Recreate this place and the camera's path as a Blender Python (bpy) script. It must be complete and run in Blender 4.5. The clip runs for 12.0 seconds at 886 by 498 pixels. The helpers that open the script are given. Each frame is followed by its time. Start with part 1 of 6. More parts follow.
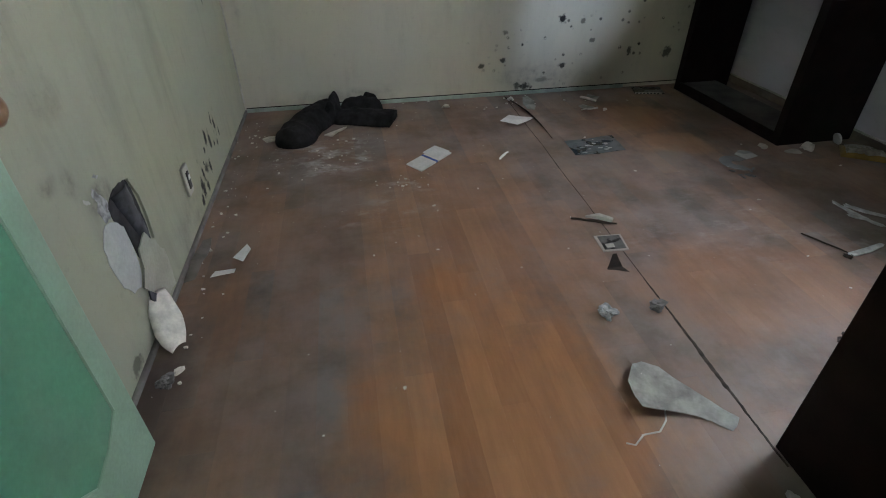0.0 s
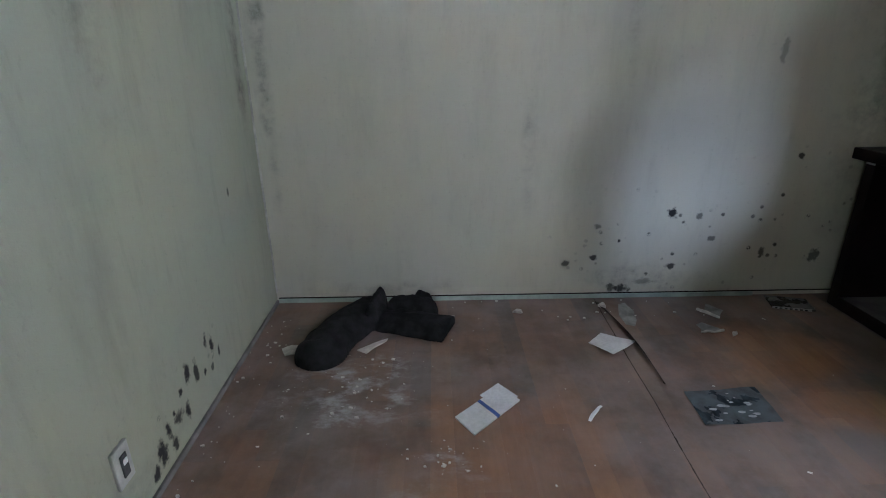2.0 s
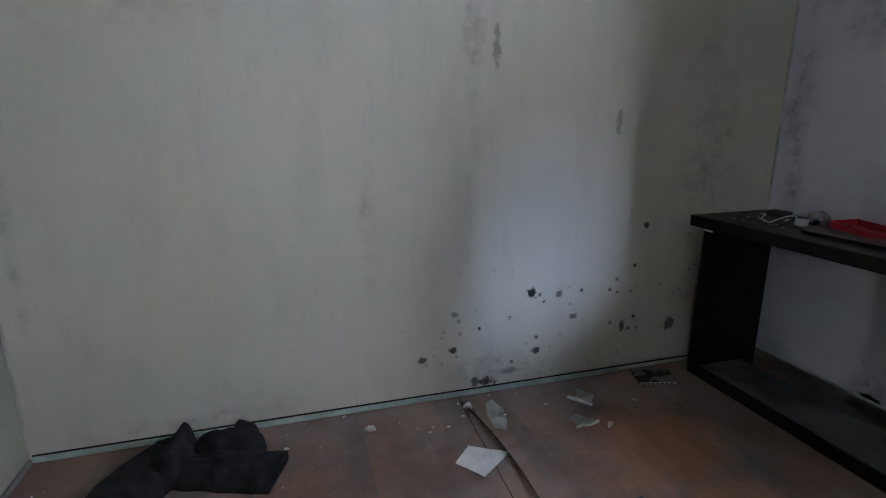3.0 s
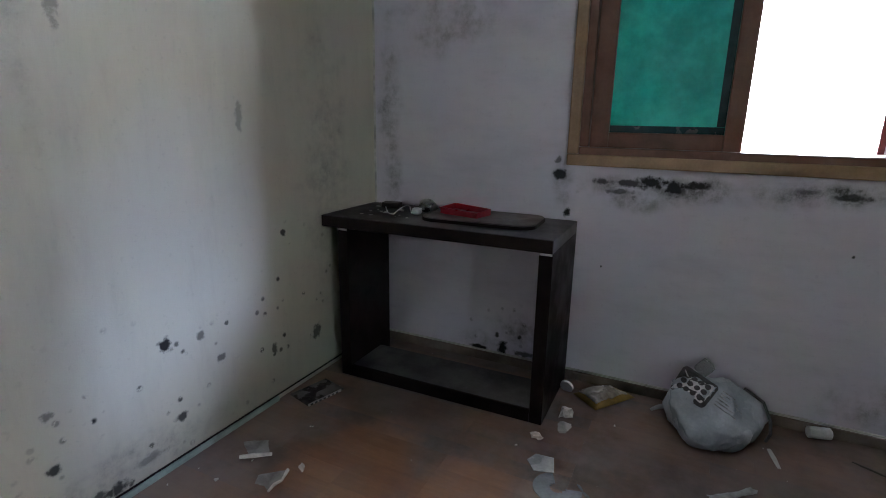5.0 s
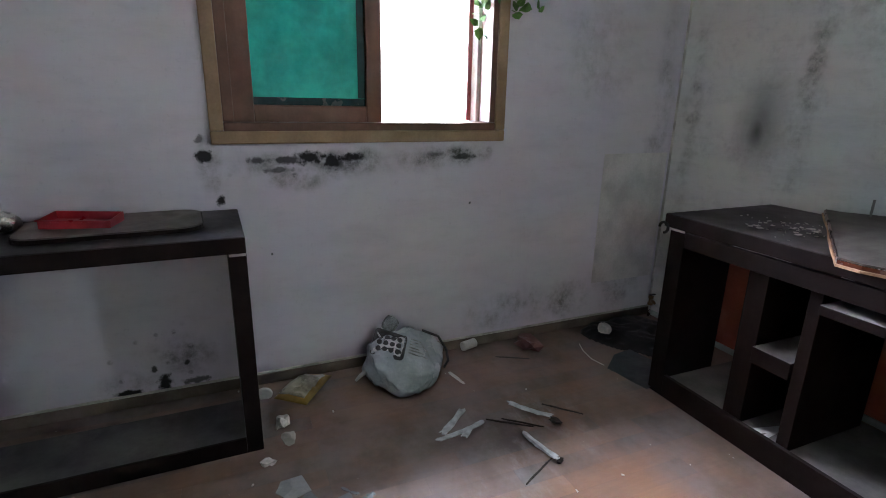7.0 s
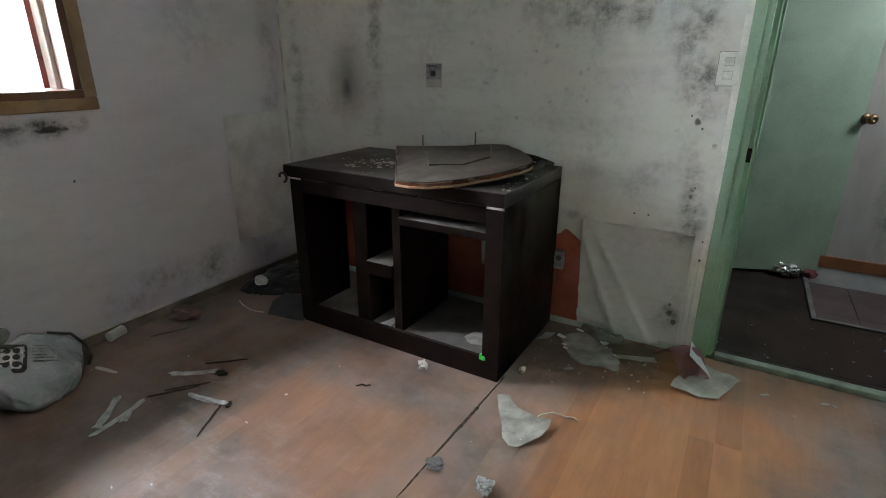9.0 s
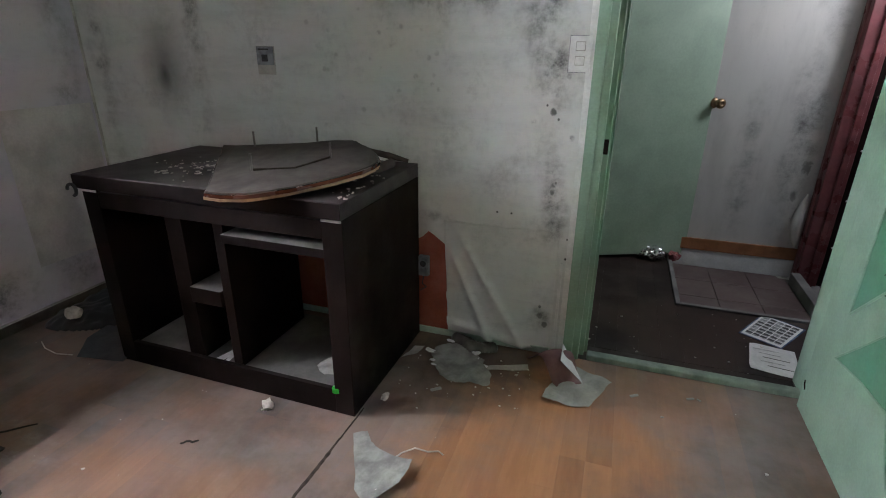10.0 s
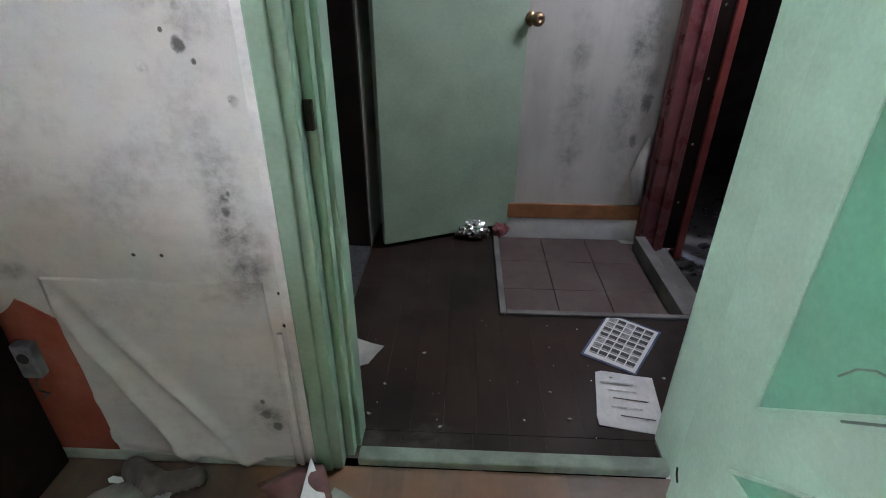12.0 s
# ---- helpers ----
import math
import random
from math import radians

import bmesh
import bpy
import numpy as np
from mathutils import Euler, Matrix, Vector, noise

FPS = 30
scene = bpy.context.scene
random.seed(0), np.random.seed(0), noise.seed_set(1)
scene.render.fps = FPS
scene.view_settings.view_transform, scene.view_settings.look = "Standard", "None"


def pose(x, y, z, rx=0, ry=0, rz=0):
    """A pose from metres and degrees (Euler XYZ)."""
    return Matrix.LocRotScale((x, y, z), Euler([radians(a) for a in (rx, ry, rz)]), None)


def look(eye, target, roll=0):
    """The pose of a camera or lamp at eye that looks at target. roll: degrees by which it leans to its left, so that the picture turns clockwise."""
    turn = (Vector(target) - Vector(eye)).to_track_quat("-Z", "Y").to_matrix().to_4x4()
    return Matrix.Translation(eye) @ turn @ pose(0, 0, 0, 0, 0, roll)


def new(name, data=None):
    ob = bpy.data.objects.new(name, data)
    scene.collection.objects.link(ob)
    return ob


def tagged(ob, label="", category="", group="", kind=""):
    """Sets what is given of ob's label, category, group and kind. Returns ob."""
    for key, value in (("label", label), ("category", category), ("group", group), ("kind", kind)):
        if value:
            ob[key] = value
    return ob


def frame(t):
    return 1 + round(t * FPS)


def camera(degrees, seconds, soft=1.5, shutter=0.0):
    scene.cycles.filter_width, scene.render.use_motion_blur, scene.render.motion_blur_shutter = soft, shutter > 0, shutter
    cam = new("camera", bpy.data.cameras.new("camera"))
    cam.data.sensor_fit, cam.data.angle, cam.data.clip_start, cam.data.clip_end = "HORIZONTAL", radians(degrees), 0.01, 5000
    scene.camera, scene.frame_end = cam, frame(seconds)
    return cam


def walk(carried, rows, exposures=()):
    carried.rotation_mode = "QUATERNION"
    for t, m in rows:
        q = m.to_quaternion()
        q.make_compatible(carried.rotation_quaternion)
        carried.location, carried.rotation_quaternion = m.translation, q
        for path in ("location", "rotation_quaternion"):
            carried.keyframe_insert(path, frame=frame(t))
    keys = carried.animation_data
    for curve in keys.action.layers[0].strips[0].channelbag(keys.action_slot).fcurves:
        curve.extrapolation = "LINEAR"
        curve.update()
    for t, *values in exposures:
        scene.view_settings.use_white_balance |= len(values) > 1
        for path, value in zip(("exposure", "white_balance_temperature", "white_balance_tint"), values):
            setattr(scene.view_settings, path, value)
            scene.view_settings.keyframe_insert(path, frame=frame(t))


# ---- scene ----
cam = camera(81.7, 12.0, soft=1.0)
PATH = [
    (0, (1.117, 1.353, 1.148), (1.397, 2.969, 0.004), -0.6),
    (0.5, (1.067, 1.56, 1.189), (1.223, 3.254, 0.137), -0.9),
    (1, (1.086, 1.777, 1.206), (1.155, 3.531, 0.247), -1.0),
    (1.5, (1.219, 2.013, 1.244), (1.21, 3.84, 0.429), -0.8),
    (2, (1.289, 2.225, 1.251), (1.314, 4.091, 0.533), -0.6),
    (2.5, (1.387, 2.437, 1.227), (1.679, 4.327, 0.644), 0.0),
    (3, (1.474, 2.65, 1.256), (2.01, 4.514, 0.767), -0.3),
    (3.5, (1.445, 2.808, 1.302), (2.415, 4.487, 0.81), 0.5),
    (3.7, (1.403, 2.863, 1.29), (2.592, 4.399, 0.816), 0.4),
    (5.3, (1.48, 3.209, 1.228), (3.3, 3.857, 0.711), 1.0),
    (5.5, (1.525, 3.249, 1.218), (3.39, 3.733, 0.681), 0.9),
    (6, (1.631, 3.34, 1.214), (3.55, 3.457, 0.663), 0.9),
    (6.5, (1.651, 3.548, 1.232), (3.54, 3.179, 0.688), 1.1),
    (8.3, (1.517, 3.703, 1.232), (2.834, 2.34, 0.592), 0.6),
    (8.5, (1.474, 3.703, 1.237), (2.707, 2.268, 0.589), 0.3),
    (9, (1.347, 3.644, 1.24), (2.294, 2.018, 0.563), 0.2),
    (9.5, (1.277, 3.506, 1.223), (2.003, 1.778, 0.525), 0.4),
    (10, (1.287, 3.288, 1.245), (1.881, 1.524, 0.514), 0.5),
    (10.5, (1.205, 3.052, 1.247), (1.623, 1.242, 0.507), 0.4),
    (11, (1.124, 2.778, 1.228), (1.455, 0.951, 0.485), 0.2),
    (11.5, (1.126, 2.495, 1.171), (1.353, 0.699, 0.32), 0.5),
    (12, (1.046, 2.2, 1.141), (1.117, 0.448, 0.18), 0.4),
]
EXPOSURES = [(0, 0.3, 6300, 18), (1.5, 0.27, 5850, 20), (2.5, 0.29, 5800, 23), (3.5, 0.27, 5600, 26), (5.3, 1.0, 5850, 26), (6, 1.45, 5750, 26), (6.5, 1.35, 5750, 26), (8.5, 0.98, 6450, 18), (9.5, 0.92, 6450, 20), (11, 1.1, 6100, 30), (12, 1.4, 6300, 28)]
walk(cam, [(t, look(eye, target, roll)) for t, eye, target, roll in PATH], EXPOSURES)

# ---- light: an overcast sky, soft daylight through the window, an added lamp in the entrance ----
SUN_DIR = Vector((1.0, -1.5, 0.79)).normalized()      # towards the light
world = bpy.data.worlds.new("sky")
scene.world = world
world.use_nodes = True
wn = world.node_tree
sky = wn.nodes.new("ShaderNodeTexSky")
sky.sky_type = "NISHITA"
sky.sun_disc = False
sky.sun_elevation = math.asin(SUN_DIR.z)
sky.sun_rotation = math.atan2(SUN_DIR.x, SUN_DIR.y)
wn.links.new(sky.outputs[0], wn.nodes["Background"].inputs[0])
wn.nodes["Background"].inputs[1].default_value = 0.08
sun = new("sun", bpy.data.lights.new("sun", "SUN"))
sun.data.energy, sun.data.angle, sun.data.color = 5.2, radians(16), (0.64, 0.81, 1.0)
sun.matrix_world = look(SUN_DIR * 20, (0, 0, 0))
BACKDROP = 42.0          # glow of the bright hillside outside the window and of the added low panel
PORCH = 7.5             # unseen area lamp added in the upper entrance, standing in for daylight


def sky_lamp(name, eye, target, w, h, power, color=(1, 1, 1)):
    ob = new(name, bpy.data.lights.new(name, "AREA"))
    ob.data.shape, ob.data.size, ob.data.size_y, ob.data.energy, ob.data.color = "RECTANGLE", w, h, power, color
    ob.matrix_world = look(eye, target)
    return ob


# added lamp out of view that brightens the hall
sky_lamp("entrance_fill_lamp", (-0.1, 0.15, 1.78), (1.2, 0.3, 1.25), 0.5, 0.5, PORCH, (0.9, 1.0, 1.0))

# ---- materials ----


class Nodes:
    """Short hand for building a node material."""

    def __init__(self, name, world_space=False):
        self.mat = bpy.data.materials.new(name)
        self.mat.use_nodes = True
        self.t = self.mat.node_tree
        self.b = self.t.nodes["Principled BSDF"]
        self.pos = self.t.nodes.new("ShaderNodeNewGeometry").outputs["Position"] if world_space else self.t.nodes.new("ShaderNodeTexCoord").outputs["Object"]

    def put(self, sock, v):
        if isinstance(v, bpy.types.NodeSocket):
            self.t.links.new(v, sock)
        elif sock.type == "RGBA" and len(v) == 3:
            sock.default_value = (*v, 1)
        else:
            sock.default_value = v

    def math(self, op, a, b=0.0, c=0.0, clamp=False):
        n = self.t.nodes.new("ShaderNodeMath")
        n.operation, n.use_clamp = op, clamp
        for i, v in enumerate((a, b, c)):
            self.put(n.inputs[i], v)
        return n.outputs[0]

    def vec(self, op, a, b=(0, 0, 0)):
        n = self.t.nodes.new("ShaderNodeVectorMath")
        n.operation = op
        self.put(n.inputs[0], a)
        self.put(n.inputs[1], b)
        return n.outputs["Value"] if op in ("LENGTH", "DISTANCE") else n.outputs[0]

    def noise(self, scale, detail=4.0, rough=0.55, at=None, stretch=None):
        n = self.t.nodes.new("ShaderNodeTexNoise")
        p = self.pos if at is None else at
        if stretch:
            p = self.vec("MULTIPLY", p, stretch)
        self.put(n.inputs["Vector"], p)
        n.inputs["Scale"].default_value, n.inputs["Detail"].default_value, n.inputs["Roughness"].default_value = scale, detail, rough
        return n.outputs["Fac"]

    def ramp(self, v, lo, hi, a=0.0, b=1.0):
        n = self.t.nodes.new("ShaderNodeMapRange")
        n.interpolation_type = "SMOOTHSTEP"
        for i, x in enumerate((v, lo, hi, a, b)):
            self.put(n.inputs[i], x)
        return n.outputs[0]

    def mix(self, fac, a, b):
        n = self.t.nodes.new("ShaderNodeMix")
        n.data_type = "RGBA"
        self.put(n.inputs["Factor"], fac)
        self.put(n.inputs[6], a)
        self.put(n.inputs[7], b)
        return n.outputs[2]

    def bump(self, height, dist=0.002, strength=0.5):
        n = self.t.nodes.new("ShaderNodeBump")
        n.inputs["Strength"].default_value, n.inputs["Distance"].default_value = strength, dist
        self.put(n.inputs["Height"], height)
        self.t.links.new(n.outputs[0], self.b.inputs["Normal"])

    def done(self, color, rough=0.6, metal=0.0, spec=0.5, **more):
        self.put(self.b.inputs["Base Color"], color)
        self.put(self.b.inputs["Roughness"], rough)
        self.put(self.b.inputs["Metallic"], metal)
        self.put(self.b.inputs["Specular IOR Level"], spec)
        for k, v in more.items():
            self.put(self.b.inputs[k.replace("_", " ")], v)
        return self.mat

    def blobs(self, plane, spots, wobble=0.9, soft=0.35, scale=14.0):
        """The union of noisy patches (u, v, radius u, radius v, strength) in a plane: 'xz', 'yz' or 'xy'."""
        keep = {"xz": (1, 0, 1), "yz": (0, 1, 1), "xy": (1, 1, 0)}[plane]
        p = self.vec("MULTIPLY", self.pos, keep)
        jag = self.math("MULTIPLY", self.math("SUBTRACT", self.noise(scale, 5, 0.6), 0.5), wobble * 2)
        total = None
        for u, v, ru, rv, k in spots:
            c = {"xz": (u, 0, v), "yz": (0, u, v), "xy": (u, v, 0)}[plane]
            r = {"xz": (1 / ru, 1, 1 / rv), "yz": (1, 1 / ru, 1 / rv), "xy": (1 / ru, 1 / rv, 1)}[plane]
            d = self.vec("LENGTH", self.vec("MULTIPLY", self.vec("SUBTRACT", p, c), r))
            m = self.ramp(self.math("ADD", d, jag), 1.0, soft, 0.0, k)
            total = m if total is None else self.math("MAXIMUM", total, m)
        return total


def plain(name, color, rough=0.6, metal=0.0, vary=0.25, scale=12.0, grain=90.0, bump=0.0006, spec=0.5, dust=0.0, **more):
    """A surface with blotches, fine grain and a little dust."""
    n = Nodes(name)
    v = n.ramp(n.noise(scale, 5), 0.3, 0.7, 1 - vary, 1 + vary)
    g = n.noise(grain, 3)
    col = n.vec("SCALE", color)
    sc = col.node
    n.put(sc.inputs["Scale"], n.math("MULTIPLY", v, n.math("ADD", n.math("MULTIPLY", g, 0.3), 0.85)))
    out = col
    if dust:
        out = n.mix(n.ramp(n.noise(5, 6, 0.65), 0.42, 0.68, 0, dust), col, (0.3, 0.28, 0.25))
    n.bump(g, bump, 0.5)
    return n.done(out, n.ramp(n.noise(scale * 0.7, 4), 0.3, 0.7, max(0.05, rough - 0.1), min(1, rough + 0.12)), metal, spec, **more)


def wallpaper(name, color, warm, plane, stains, grey, speckle, streak=0.5, along=(1.2, 1.2, 0.25), soot=(), mottle=0.0):
    """Old wallpaper: yellowed areas, grey moisture patches and a painted desk shadow, black mould with ragged edges,
    fine speckles.
    """
    n = Nodes(name)
    base = n.mix(n.ramp(n.noise(1.6, 4), 0.35, 0.7), color, warm)
    base = n.mix(n.ramp(n.noise(3.5, 6, 0.65, stretch=along), 0.45, 0.8, 0, 0.45 * streak), base, tuple(c * 0.45 for c in color))
    base = n.mix(n.math("MULTIPLY", n.math("MULTIPLY", n.ramp(n.noise(9, 7, 0.7), 0.3, 0.75), n.ramp(n.noise(34, 6, 0.75), 0.34, 0.6, 0.5, 1.0)), n.blobs(plane, grey, 1.0, 0.1, 5.0)), base, (0.1, 0.1, 0.095))
    base = n.mix(n.ramp(n.noise(13, 7, 0.72, stretch=along), 0.5, 0.78, 0, 0.08 + 0.22 * streak), base, tuple(c * 0.55 for c in color))
    base = n.mix(n.ramp(n.noise(55, 3, 0.6), 0.62, 0.72, 0, 0.14), base, tuple(c * 0.5 for c in color))
    if mottle:
        patchy = n.math("MULTIPLY", n.ramp(n.noise(5.5, 8, 0.72), 0.42, 0.7), n.ramp(n.noise(26, 5, 0.7), 0.35, 0.68))
        base = n.mix(n.math("MULTIPLY", patchy, mottle), base, (0.2, 0.2, 0.2))
    if soot:
        base = n.mix(n.blobs(plane, soot, 0.25, -0.15, 5.0), base, (0.05, 0.048, 0.045))
    v = n.t.nodes.new("ShaderNodeTexVoronoi")
    v.inputs["Scale"].default_value = 16.0
    n.put(v.inputs["Vector"], n.pos)
    dot = n.math("MULTIPLY", n.ramp(v.outputs["Distance"], 0.24, 0.1), n.ramp(n.noise(6, 2), 0.43, 0.54))
    dot = n.math("MULTIPLY", n.math("MULTIPLY", dot, n.ramp(n.noise(60, 3), 0.35, 0.5)), n.blobs(plane, speckle, 0.6, 0.2, 5.0))
    black = n.math("MAXIMUM", n.blobs(plane, stains, 1.05, 0.4, 36.0), dot)
    out = n.mix(black, base, (0.022, 0.022, 0.023))
    relief = n.math("ADD", n.noise(220, 3), n.math("MULTIPLY", n.noise(2.2, 3), 9.0))
    n.bump(relief, 0.0012, 0.6)
    return n.done(out, 0.75, 0.0, 0.25)


def oriented_wood(name, dark, light, rough=0.45, axis=1, dust=0.3, random_tone=True):
    n = Nodes(name, True)
    st = [10.0, 10.0, 10.0]
    st[axis] = 1.3
    fib = n.noise(4.0, 6, 0.65, stretch=tuple(st))
    tone = n.math("MULTIPLY", n.ramp(fib, 0.3, 0.72), 0.28)
    if random_tone:
        info = n.t.nodes.new("ShaderNodeObjectInfo")
        tone = n.math("ADD", tone, n.math("MULTIPLY", info.outputs["Random"], 0.55))
    col = n.mix(tone, dark, light)
    return n, col, fib


def floor_vinyl(name, dark, light, clean, dusty, damp_shade, dust_a=(0.105, 0.09, 0.085), dust_b=(0.215, 0.194, 0.186), shine=0.45):
    """Wood-print floor boards under dust and plaster; the swept areas show more of the orange. Dark patches mix
    moisture stains with painted shadow.
    """
    n, col, fib = oriented_wood(name, dark, light)
    swept = n.blobs("xy", clean, 0.7, 0.45, 3.0)
    bare = n.math("MULTIPLY", swept, n.ramp(n.noise(3.1, 7, 0.7), 0.66, 0.42, 0.62, 1.0))
    info = n.t.nodes.new("ShaderNodeObjectInfo")
    tread = n.math("FRACT", n.math("MULTIPLY", info.outputs["Random"], 7.13))
    dirt = n.math("MULTIPLY", n.math("MULTIPLY", n.ramp(n.noise(2.3, 8, 0.68), 0.25, 0.6, 0.62, 1.0), n.math("ADD", n.math("MULTIPLY", tread, 0.26), 0.78)), n.math("SUBTRACT", 1.0, n.math("MULTIPLY", bare, 0.95)))
    powder = n.math("MULTIPLY", n.ramp(n.noise(6, 7, 0.68, stretch=(1.0, 1.7, 1.0)), 0.47, 0.66), n.blobs("xy", dusty, 1.1, 0.1, 6.0))
    out = n.mix(n.math("MULTIPLY", dirt, 0.93), col, n.mix(n.ramp(n.noise(2.7, 7, 0.65), 0.34, 0.64), dust_a, dust_b))
    out = n.mix(n.blobs("xy", damp_shade, 0.9, 0.1, 4.0), out, (0.05, 0.038, 0.031))
    out = n.mix(powder, out, (0.48, 0.47, 0.455))
    n.bump(n.math("ADD", n.math("MULTIPLY", fib, 0.5), n.noise(160, 3)), 0.0006, 0.4)
    return n.done(out, n.ramp(n.math("MULTIPLY", dirt, n.noise(4, 5)), 0.1, 0.6, 0.33, 0.66), 0.0, shine)


M = {}
M["north"] = wallpaper("yellowed_wallpaper", (0.62, 0.61, 0.52), (0.65, 0.62, 0.5), "xz",
    [(2.50, 0.47, 0.032, 0.034, 1), (2.115, 0.227, 0.026, 0.022, 0.9), (2.53, 0.176, 0.03, 0.02, 0.9), (3.28, 0.228, 0.04, 0.05, 0.8),
     (3.094, 0.754, 0.018, 0.02, 0.9), (2.28, 0.05, 0.05, 0.03, 0.9), (2.22, 0.06, 0.03, 0.03, 0.8), (2.40, 0.09, 0.07, 0.02, 0.45), (1.97, 0.2, 0.025, 0.02, 0.8),
     (2.64, 0.45, 0.02, 0.02, 0.7), (2.72, 0.33, 0.025, 0.02, 0.7), (3.0, 0.25, 0.022, 0.03, 0.8), (2.76, 0.46, 0.015, 0.012, 0.8), (2.12, 0.4, 0.02, 0.02, 0.6),
     (2.3, 1.55, 0.02, 0.12, 0.45), (2.9, 1.25, 0.02, 0.08, 0.4)],
    [(2.4, 0.12, 0.35, 0.1, 0.8), (2.2, 1.6, 0.06, 0.5, 0.5), (1.75, 0.8, 0.05, 0.5, 0.35), (0.5, 1.2, 0.05, 1.0, 0.8), (0.75, 1.9, 0.9, 0.4, 0.4), (3.4, 1.0, 0.25, 0.8, 0.5), (1.0, 0.06, 0.5, 0.07, 0.6)],
    [(2.45, 0.3, 0.75, 0.36, 1.0), (3.1, 0.4, 0.5, 0.6, 0.9)], 0.5)
M["west"] = wallpaper("green_yellow_wallpaper", (0.34, 0.36, 0.285), (0.37, 0.37, 0.27), "yz",
    [(3.97, 0.17, 0.014, 0.03, 1), (3.84, 0.16, 0.012, 0.02, 1), (3.66, 0.2, 0.014, 0.025, 1), (3.68, 0.11, 0.02, 0.04, 1), (3.55, 0.14, 0.02, 0.045, 1), (3.45, 0.06, 0.025, 0.03, 1), (3.92, 0.22, 0.02, 0.045, 1), (3.88, 0.27, 0.016, 0.03, 0.9), (3.72, 0.24, 0.025, 0.05, 1), (3.78, 0.20, 0.02, 0.05, 0.95), (3.62, 0.13, 0.03, 0.03, 0.9), (3.5, 0.1, 0.035, 0.05, 1), (3.57, 0.07, 0.025, 0.04, 0.95),
     (3.9, 0.14, 0.015, 0.02, 0.8), (2.35, 0.1, 0.04, 0.05, 0.9), (2.3, 0.05, 0.03, 0.04, 0.9), (4.3, 0.72, 0.012, 0.02, 0.7), (2.5, 0.05, 0.05, 0.03, 0.6)],
    [(2.7, 0.49, 0.09, 0.06, 1.6), (2.58, 0.59, 0.04, 0.06, 1.1), (2.48, 0.62, 0.07, 0.035, 0.9), (2.65, 0.78, 0.12, 0.08, 0.7), (4.62, 1.3, 0.07, 0.6, 1.0), (2.6, 1.25, 0.09, 0.5, 0.9), (3.1, 1.6, 0.14, 0.5, 0.8), (3.6, 1.5, 0.12, 0.5, 0.5), (2.1, 0.25, 0.25, 0.3, 0.7), (3.3, 0.1, 0.4, 0.1, 0.5)],
    [(3.68, 0.17, 0.34, 0.2, 1.0), (2.4, 0.2, 0.3, 0.2, 0.6)], 0.9)
M["east"] = wallpaper("grey_lilac_wallpaper", (0.70, 0.665, 0.75), (0.74, 0.715, 0.76), "yz",
    [(3.30, 0.99, 0.085, 0.034, 1), (3.21, 0.975, 0.045, 0.045, 1), (3.12, 0.992, 0.075, 0.022, 1), (3.40, 0.985, 0.08, 0.02, 0.9), (3.52, 0.985, 0.04, 0.018, 0.85), (3.43, 0.945, 0.07, 0.014, 0.75),
     (3.70, 1.005, 0.045, 0.03, 1), (3.71, 1.07, 0.02, 0.02, 0.7), (3.655, 0.83, 0.02, 0.026, 1), (2.60, 0.98, 0.07, 0.018, 0.85), (2.74, 0.995, 0.06, 0.014, 0.5),
     (3.94, 0.085, 0.035, 0.05, 1), (4.07, 0.062, 0.07, 0.018, 1), (3.97, 0.15, 0.018, 0.02, 0.9), (3.85, 0.16, 0.014, 0.016, 0.9), (3.82, 0.07, 0.07, 0.02, 0.8), (2.56, 0.76, 0.008, 0.009, 0.9), (3.48, 0.594, 0.008, 0.009, 0.9)],
    [(3.22, 0.965, 0.5, 0.075, 1.3), (2.64, 0.99, 0.3, 0.065, 1.5), (2.86, 0.985, 0.14, 0.06, 1.0), (3.35, 0.91, 0.16, 0.06, 1.1), (3.68, 0.93, 0.07, 0.18, 0.9), (4.61, 1.2, 0.09, 0.75, 0.75), (4.3, 1.75, 0.4, 0.3, 0.6), (3.87, 0.2, 0.16, 0.11, 0.9), (4.05, 0.1, 0.2, 0.06, 0.7),
     (2.28, 0.18, 0.34, 0.15, 0.8), (1.92, 0.17, 0.24, 0.15, 0.9), (1.6, 0.22, 0.25, 0.2, 0.7), (1.9, 1.5, 0.3, 0.4, 0.4), (1.42, 1.2, 0.1, 0.8, 0.6)],
    [(3.95, 0.2, 0.25, 0.2, 0.8), (3.2, 0.95, 0.6, 0.1, 0.6)], 0.5, (0.5, 0.5, 1.8))
